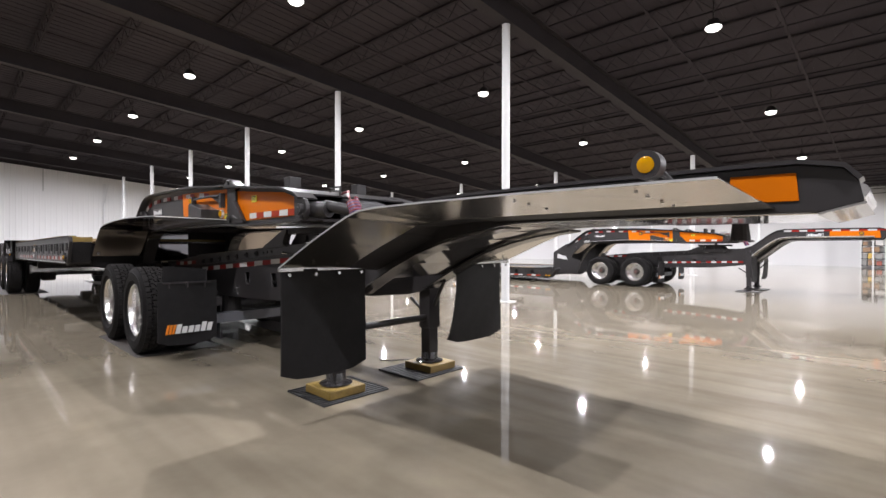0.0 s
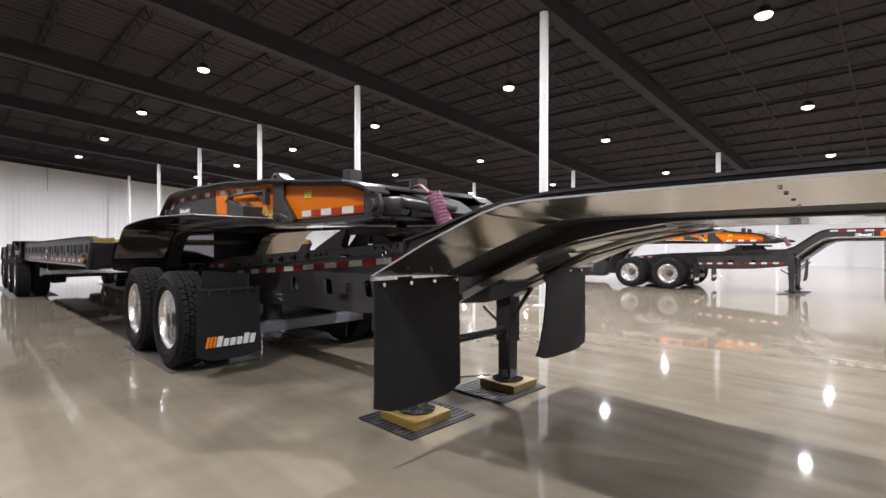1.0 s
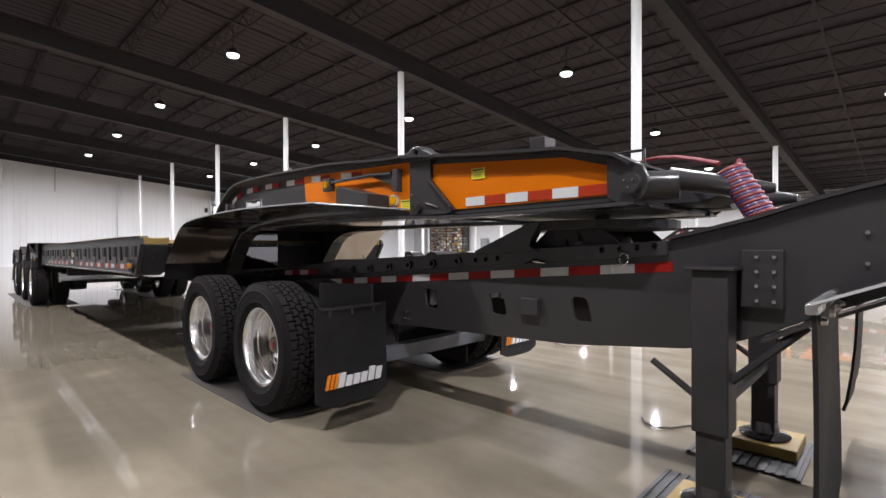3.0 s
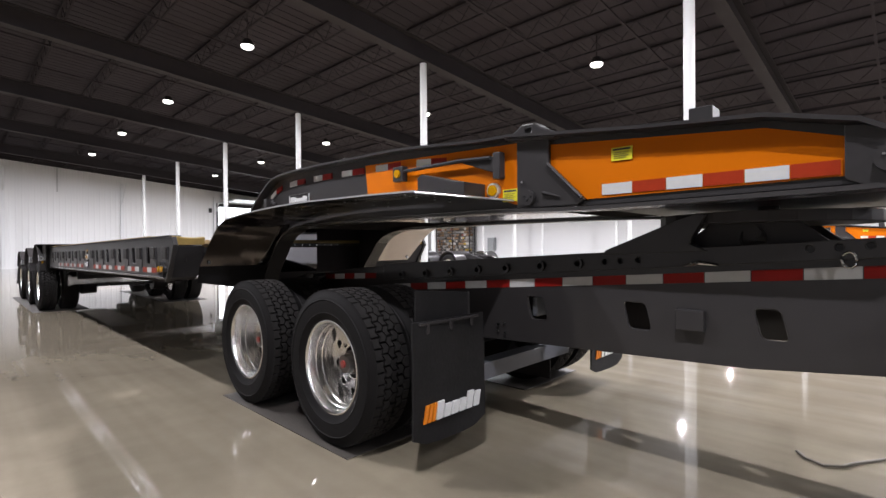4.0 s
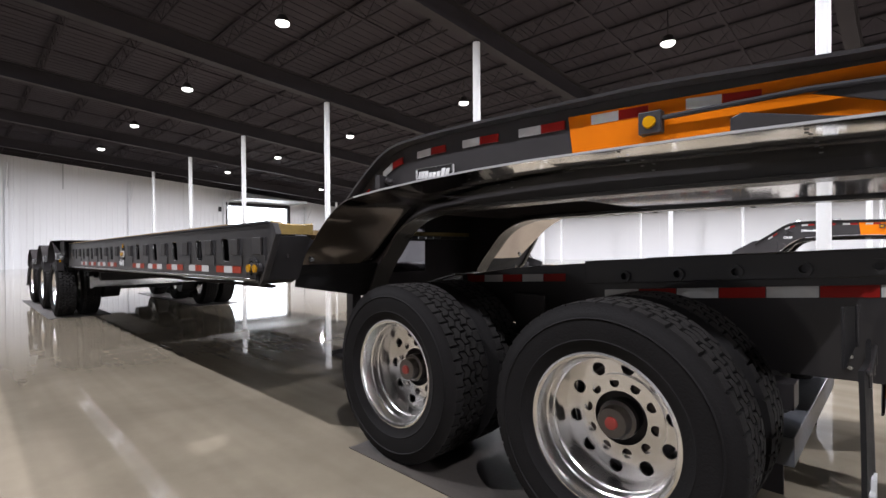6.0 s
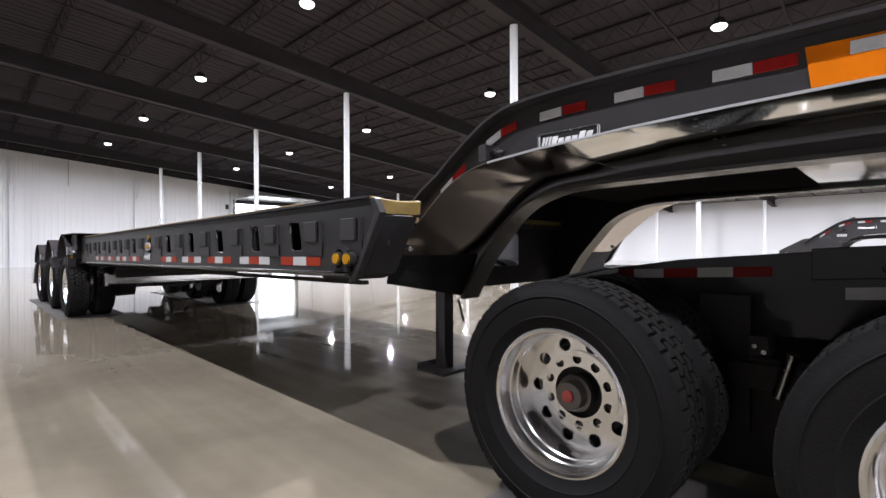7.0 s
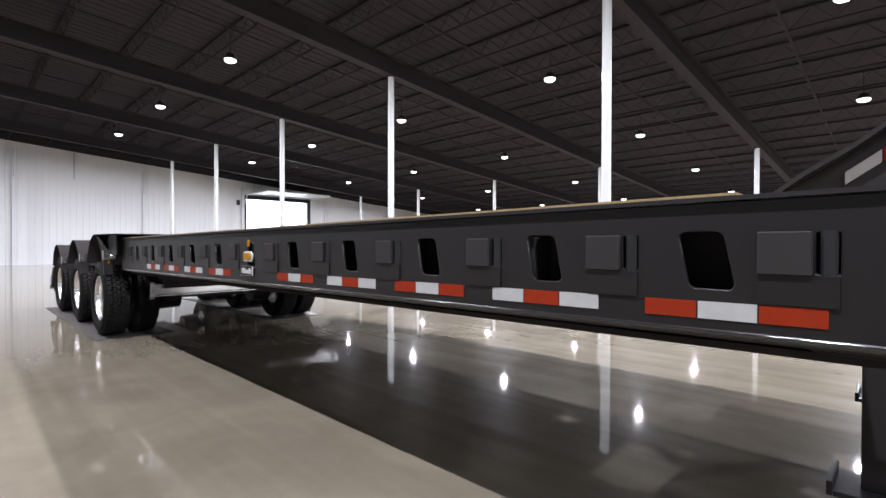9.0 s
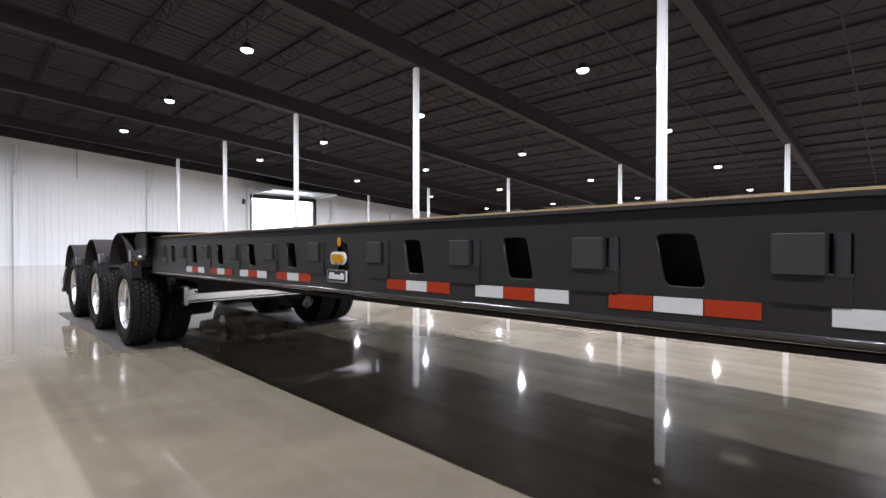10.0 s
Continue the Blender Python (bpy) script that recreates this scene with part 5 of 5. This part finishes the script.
    cb = part("bright_cross_beam", bbox(-14.70, -14.60, 1.36, mir(1.36), 0.545, 0.655), ALU, T, "bright aluminium beam across under the deck")
    for z in (0.525, 0.655):
        part("beam_flange", bbox(-14.74, -14.56, 1.36, mir(1.36), z, z + 0.018), ALU, cb)
    for y in (1.36, mir(1.40)):
        part("beam_end", bbox(-14.76, -14.54, y, y + 0.04, 0.50, 0.70), ALU, cb)
    part("suspension_case", bbox(-19.0, -15.2, 2.15, 2.75, 0.42, 0.70), BLACKM, T, "black suspension gear between the rear wheels")
    for k in range(9):
        xa = -8.4 - 0.72 * k
        part("cross_member", bbox(xa - 0.05, xa + 0.05, 1.14, mir(1.14), 0.95 + deck_dz(xa), 1.20 + deck_dz(xa)), CHARD, T)
    # timber deck boards along the bed
    for k in range(10):
        a = 1.215 + 0.287 * k
        bm = bmesh.new()
        sheet([(-8.00 - max(0.0, 0.75 * (min(a, mir(a + 0.287)) < 2.0) * (min(a, mir(a + 0.287)) - 1.1)) - 0.6 * (min(a, mir(a + 0.287)) >= 1.9), 1.262), (-10, 1.262 + deck_dz(-10)), (-14.7, 1.262 + deck_dz(-14.7))], a + 0.003, a + 0.284, 0.035, bm)
        part("deck_board", bm, CHARD if low else WOODT, T, bevel=0)
    for side in (0, 1):
        bm = bmesh.new()
        rows = []
        for k in range(5):                       # a board with a worn, sagging front edge
            y = 1.125 + 0.059 * k
            y = y if side == 0 else mir(y)
            xf = -7.835 + 0.055 * min(1, k / 4) - 0.2 * side
            zt = 1.293 - 0.016 * math.sin(math.pi * min(1, k / 5))
            rows.append([bm.verts.new(p) for p in ((xf - 0.06, y, 1.215), (xf, y, 1.215), (xf + 0.004, y, zt - 0.008), (xf - 0.012, y, zt), (xf - 0.06, y, zt))])
        for r, q in zip(rows, rows[1:]):
            for j in range(5):
                bm.faces.new((r[j], r[(j + 1) % 5], q[(j + 1) % 5], q[j]))
        bm.faces.new(rows[0])
        bm.faces.new(rows[-1][::-1])
        part("deck_end_board", bm, CHARD if low else WOOD, T, "yellow timber along the deck front corner", bevel=0)
    part("rear_deck", bbox(-19.4, -14.75, 1.75, mir(1.75), 1.10, 1.20), CHAR, T)
    # neck structure between the side plates
    part("neck_floor", sheet([(-4.95, 1.398), (-5.6, 1.402), (-6.46, 1.404)], 2.06, mir(2.06), 0.012), STEEL, T, "polished steel plate under the neck", bevel=0)
    part("neck_belly", sheet([(-3.5, 1.40), (-4.95, 1.40)], 2.06, mir(2.06), 0.012), BELLY, T, bevel=0)
    part("neck_belly", sheet(flow([(-7.55, 1.365), (-7.45, 1.388), (-7.3, 1.398), (-6.9, 1.398), (-6.46, 1.392)]), 2.06, mir(2.06), 0.012), BELLY, T, bevel=0)
    part("neck_top", sheet(top[:-1], 2.06, mir(2.06), 0.012), CHAR, T, bevel=0)
    fw_ = part("deck_front", bbox(-8.17, -8.14, 2.065, mir(2.065), 0.80, 1.56), BELLY, T, "dull black front wall of the deck")
    part("polished_panel", bbox(-8.14, -8.134, 2.14, 2.66, 0.93, 1.185), DARKMIRROR, fw_, "dark polished panel", bevel=0)
    part("polished_panel", bbox(-8.14, -8.134, 2.14, 2.66, 1.265, 1.385), DARKMIRROR, fw_, "dark polished panel", bevel=0)
    part("front_rail", bbox(-8.139, -8.115, 2.065, mir(2.065), 1.20, 1.228), BLACKM, fw_)
    part("bolts", bolt_row(bmesh.new(), [(-8.112, 2.2 + 0.09 * k, 1.212) for k in range(11)], 0.008, 0.008, "x"), CHROME, fw_, bevel=0)
    part("front_board", bbox(-8.138, -8.12, 2.07, mir(2.07), 1.229, 1.262), WOOD if not low else CHARD, fw_, "timber board along the deck front", bevel=0.004)
    part("turn_plate", bbox(-4.6, -3.5, 2.2, mir(2.2), 1.372, 1.388), BLACKM, T)
    part("king_pin", tube([(-3.95, YC, 1.25), (-3.95, YC, 1.375)], 0.045, 14), BLACKM, T, bevel=0)
    for side in (0, 1):
        part("stop_box", bbox(-4.185, -4.085, *ys(2.21, 2.33, side), 1.66, 1.812), CHAR, T, "charcoal box on the gooseneck top")
        part("top_lug", tube([(-6.95, 2.1 if side == 0 else mir(2.1), 1.87), (-6.75, 2.1 if side == 0 else mir(2.1), 1.885)], [0.02, 0.03], 8), CHROME, T, bevel=0)
        part("top_lug", tube([(-7.72, 2.1 if side == 0 else mir(2.1), 1.84), (-7.6, 2.1 if side == 0 else mir(2.1), 1.88)], [0.02, 0.03], 8), CHROME, T, bevel=0)
        part("mirror_bracket", bbox(-7.912, -7.858, *ys(1.95, 2.03, side), 1.555, 1.652), BLACKM, T)
        part("air_valve", tube([(-7.855, 2.0 if side == 0 else mir(2.0), 1.612), (-7.815, 2.0 if side == 0 else mir(2.0), 1.612), (-7.80, 2.0 if side == 0 else mir(2.0), 1.60), (-7.765, 2.0 if side == 0 else mir(2.0), 1.60)], [0.012, 0.028, 0.02, 0.012], 10), BLACKM, T, bevel=0)
    part("front_box", plate([(-3.62, 1.41), (-3.36, 1.40), (-3.25, 1.43), (-3.45, 1.545), (-3.62, 1.60)], [], 2.45, mir(2.45)), CHARD, T)
    part("hose_frame", tube([(-3.78, 2.45, 1.60), (-3.78, 2.45, 1.70), (-3.62, 2.45, 1.70), (-3.62, 2.45, 1.60)], 0.01, 6), CHAR, T, bevel=0)
    # red air hoses: a coil down to the jeep, and straight lines
    coil = []
    for k in range(9 * 14 + 1):
        a = 2 * math.pi * k / 14
        u = k / 126
        coil.append((-3.185 + 0.125 * u + 0.044 * math.cos(a), 2.27 + 0.044 * math.sin(a), 1.538 - 0.22 * u + 0.022 * math.cos(a)))
    part("coiled_hose", tube(coil, 0.011, 8), REDHOSE, T, "coiled red air hose", bevel=0, smooth=True)
    part("blue_hose", tube([(x + 0.004, y, z - 0.0125) for x, y, z in coil], 0.009, 8), BLUEHOSE, T, "coiled dark blue air hose", bevel=0, smooth=True)
    part("air_hose", tube([(-3.72, 2.5, 1.62), (-3.64, 2.5, 1.65), (-3.56, 2.5, 1.657), (-3.45, 2.42, 1.635), (-3.34, 2.34, 1.60), (-3.22, 2.27, 1.555)], 0.011, 8), REDHOSE, T, "red air hose", bevel=0, smooth=True)
    # model number on the neck
    cu = bpy.data.curves.new("t", "FONT")
    cu.offset = 0.002
    cu.shear = 0.25
    cu.body, cu.size, cu.extrude = "G550", 0.088, 0.002
    to = bpy.data.objects.new("t", cu)
    scene.collection.objects.link(to)
    me = bpy.data.meshes.new_from_object(to)
    bpy.data.objects.remove(to)
    me.materials.clear()
    me.materials.append(WPRINT)
    for side in (0, 1):
        ob = new("model_number", me)
        ob.parent = T
        ob.matrix_basis = pose(-7.965, 2.033, 1.412, 90, 0, 0) if side == 0 else pose(-7.77, mir(2.033), 1.412, 90, 0, 180)
        tagged(ob, "white printed model number")
    if low:
        for o in list(T.children):
            n = o.name.split(".")[0]
            if n in ("landing_leg", "rear_beam", "rear_light_panel", "axle", "deck_cross_beam", "bright_cross_beam", "deck_front", "suspension_case", "rear_deck") or (n == "mudflap"):
                for c in (*o.children_recursive, o):
                    bpy.data.objects.remove(c)
            elif n in ("deck_side", "inner_rail", "deck_corner", "cross_member", "deck_board", "deck_end_board"):
                o.matrix_basis = Matrix.Translation((-7.8 - 0.75 + 7.8 * 1.35, 0, -0.66)) @ Matrix.Diagonal((1.35, 1, 0.9, 1))
        for side in (0, 1):
            part("neck_foot", plate([(-8.02, 0.80), (-8.25, 0.30), (-9.2, 0.30), (-9.18, 1.05), (-8.65, 1.36), (-8.1, 1.4)], [[(-9.05, 0.84), (-8.60, 0.78), (-8.67, 0.90), (-9.02, 1.0)]], *ys(2.03, 2.07, side)), CHAR, T, "charcoal foot of the gooseneck")
            for xa in (-17.9, -19.5):
                dual_wheel(T, xa, 1.2 if side == 0 else mir(1.2), 0.471, side)
                arc = [(xa + 0.56 * math.cos(a), 0.52 + 0.56 * math.sin(a)) for a in [radians(8 + 13.6 * k) for k in range(13)]]
                part("wheel_fender", sheet(arc, *ys(1.18, 1.86, side), 0.008), CHAR, T, "charcoal half-round fender", bevel=0, smooth=True)
            part("rear_beam", plate([(-16.9, 0.35), (-20.1, 0.55), (-20.1, 0.85), (-17.4, 0.95), (-16.3, 0.62), (-16.3, 0.32)], [], *ys(2.1, 2.2, side)), CHAR, T)
        part("rear_plate", plate(ring(20, 0.42, -17.0, 0), [], 0, 0.06), BLACKM, T).matrix_basis = pose(0, YC, 0.9, -90)
        for xa in (-17.9, -19.5):
            part("axle", tube([(xa, 1.6, 0.471), (xa, mir(1.6), 0.471)], 0.065, 12), BLUEG, T, bevel=0)
    return T


build_trailer()


# ---- the same train again, further into the hall ----
FS, FX, FY = 0.91, -0.045, 12.34
FAR = Matrix.Translation((FX, FY, 0.0)) @ Matrix.Scale(FS, 4)
JEEP_FAR = build_jeep(True)
JEEP_FAR.matrix_basis = FAR
LOWBED = build_trailer(True)
LOWBED.matrix_basis = FAR
tagged(LOWBED, "charcoal grey drop-deck lowbed trailer with orange gooseneck panels")


# ---- loose things under the trailers ----
def mat_thing(name, pts, h, mat, label, ribs=0):
    bm = bmesh.new()
    lo = [bm.verts.new((x, y, 0.001)) for x, y in pts]
    hi = [bm.verts.new((x, y, h)) for x, y in pts]
    bm.faces.new(lo[::-1])
    bm.faces.new(hi)
    for k in range(4):
        bm.faces.new((lo[k], lo[(k + 1) % 4], hi[(k + 1) % 4], hi[k]))
    rib_list = []
    for k in range(ribs):
        bm2 = bmesh.new()
        t0, t1 = (k + 0.15) / ribs, (k + 0.55) / ribs
        a, b = Vector((*pts[0], 0)), Vector((*pts[1], 0))
        c, d = Vector((*pts[3], 0)), Vector((*pts[2], 0))
        q = [a.lerp(b, t0), a.lerp(b, t1), c.lerp(d, t1), c.lerp(d, t0)]
        v = [bm2.verts.new((p.x, p.y, h - 0.001)) for p in q]
        w = [bm2.verts.new((p.x, p.y, h + 0.006)) for p in q]
        bm2.faces.new(w)
        for j in range(4):
            bm2.faces.new((v[j], v[(j + 1) % 4], w[(j + 1) % 4], w[j]))
        rib_list.append(bm2)
    if not ribs:
        return tagged(link(name, bm, mat), label, "mat", "floor mats")
    t = thing(name, label, "mat", "floor mats")
    part("sheet", bm, mat, t, bevel=0)
    for b in rib_list:
        part("rib", b, mat, t, bevel=0)
    return t


mat_thing("wheel_mat", [(-7.40, 1.355), (-5.70, 1.365), (-5.70, 2.2), (-7.40, 2.2)], 0.006, MATG, "grey mat under the jeep wheels")
mat_thing("wheel_mat", [(-7.40, mir(2.2)), (-5.70, mir(2.2)), (-5.70, mir(1.36)), (-7.40, mir(1.36))], 0.006, MATG, "grey mat under the jeep wheels")
mat_thing("wheel_mat", [(-19.2, 0.90), (-15.05, 0.90), (-15.05, 1.75), (-19.2, 1.75)], 0.006, MATG, "grey mat under the rear trailer wheels")
mat_thing("wheel_mat", [(-19.2, 3.12), (-15.05, 3.12), (-15.05, 3.97), (-19.2, 3.97)], 0.006, MATG, "grey mat under the rear trailer wheels")
for side in (0, 1):
    y0, y1 = ys(1.885, 2.49, side)
    mat_thing("leg_mat", [(-3.52, y0), (-2.99, y0), (-2.99, y1), (-3.52, y1)], 0.012, MAT, "black ribbed rubber mat under a landing leg", 12)
    yb0, yb1 = ys(1.96, 2.29, side)
    tagged(link("timber_block", bbox(-3.375, -3.03, yb0, yb1, 0.019, 0.084), WOOD, bevel=0.008), "yellow timber block under a landing leg", "block", "timber blocks")


# steel stands under the far legs
for side in (0, 1):
    yf = FY + FS * (2.13 if side == 0 else mir(2.13))
    xf = FX - FS * 2.985
    st = thing("leg_stand", "dark steel stand on a flat pad under a landing leg", "stand", "leg stands")
    part("pad", bbox(xf - 0.26, xf + 0.26, yf - 0.26, yf + 0.26, 0.001, 0.014), MAT, st)
    part("pillar", tube([(xf, yf, 0.014), (xf, yf, 0.077)], [0.07, 0.06], 16), BLACKM, st, bevel=0)


# ---- goods along the back wall ----
GOODS = [material("carton_" + n, c, 0.6, var=0.15, scale=9) for n, c in (("brown", (0.20, 0.12, 0.065)), ("white", (0.42, 0.40, 0.38)), ("red", (0.22, 0.06, 0.04)), ("yellow", (0.40, 0.27, 0.05)), ("dark", (0.04, 0.035, 0.03)), ("grey", (0.18, 0.17, 0.16)))]


def rack(x0, x1, y0, y1, h, rows, label):
    r = thing("storage_rack", label, "rack", "storage racks")
    frame_mat = COLM if rows < 6 else BLACKM
    for x in np.linspace(x0, x1, 3):
        for y in (y0, y1):
            part("upright", bbox(x - 0.04, x + 0.04, y - 0.04, y + 0.04, 0, h + 0.1), frame_mat, r)
    for k in range(rows):
        z = 0.1 + (h - 0.1) * k / rows
        part("shelf", bbox(x0 + 0.05, x1 - 0.05, y0, y1, z, z + 0.04), BLACKM, r)
        x = x0 + 0.1
        while x < x1 - 0.38:
            w = random.uniform(0.16, 0.36)
            b = link("goods_box", bbox(x, x + w, y0 + 0.02, y1 - 0.1, z + 0.04, z + 0.04 + (h / rows - 0.05) * random.uniform(0.6, 0.98)), random.choices(GOODS, (5, 4, 1, 1.5, 5, 5))[0])
            tagged(b, "small carton of goods on a storage rack", "box", "goods on the racks")
            x += w + random.uniform(0.0, 0.06)
    return r


rack(-38.2, -33.7, 34.9, 35.7, 3.3, 11, "black storage rack packed with small coloured goods")
rack(-1.5, -0.45, 34.9, 35.7, 1.9, 5, "black storage rack with mixed cartons at the back wall")
cab = thing("wall_cabinet", "grey steel cabinet hung on the back wall", "cabinet")
part("body", bbox(-32.05, -31.3, 35.6, 36.0, 0.72, 1.96), BOXG, cab)
part("door", bbox(-31.98, -31.37, 35.57, 35.60, 0.78, 1.9), BOXG, cab)


# ---- cable on the floor ----
tagged(link("cable", tube([(-3.906, 3.157, 0.014), (-3.86, 3.09, 0.012), (-3.777, 3.042, 0.012), (-3.70, 3.10, 0.012), (-3.663, 3.179, 0.012), (-3.60, 3.27, 0.012), (-3.50, 3.42, 0.012), (-3.42, 3.50, 0.012)], 0.008, 8), CABLE, smooth=True), "short dark cable end lying on the concrete floor", "cable")
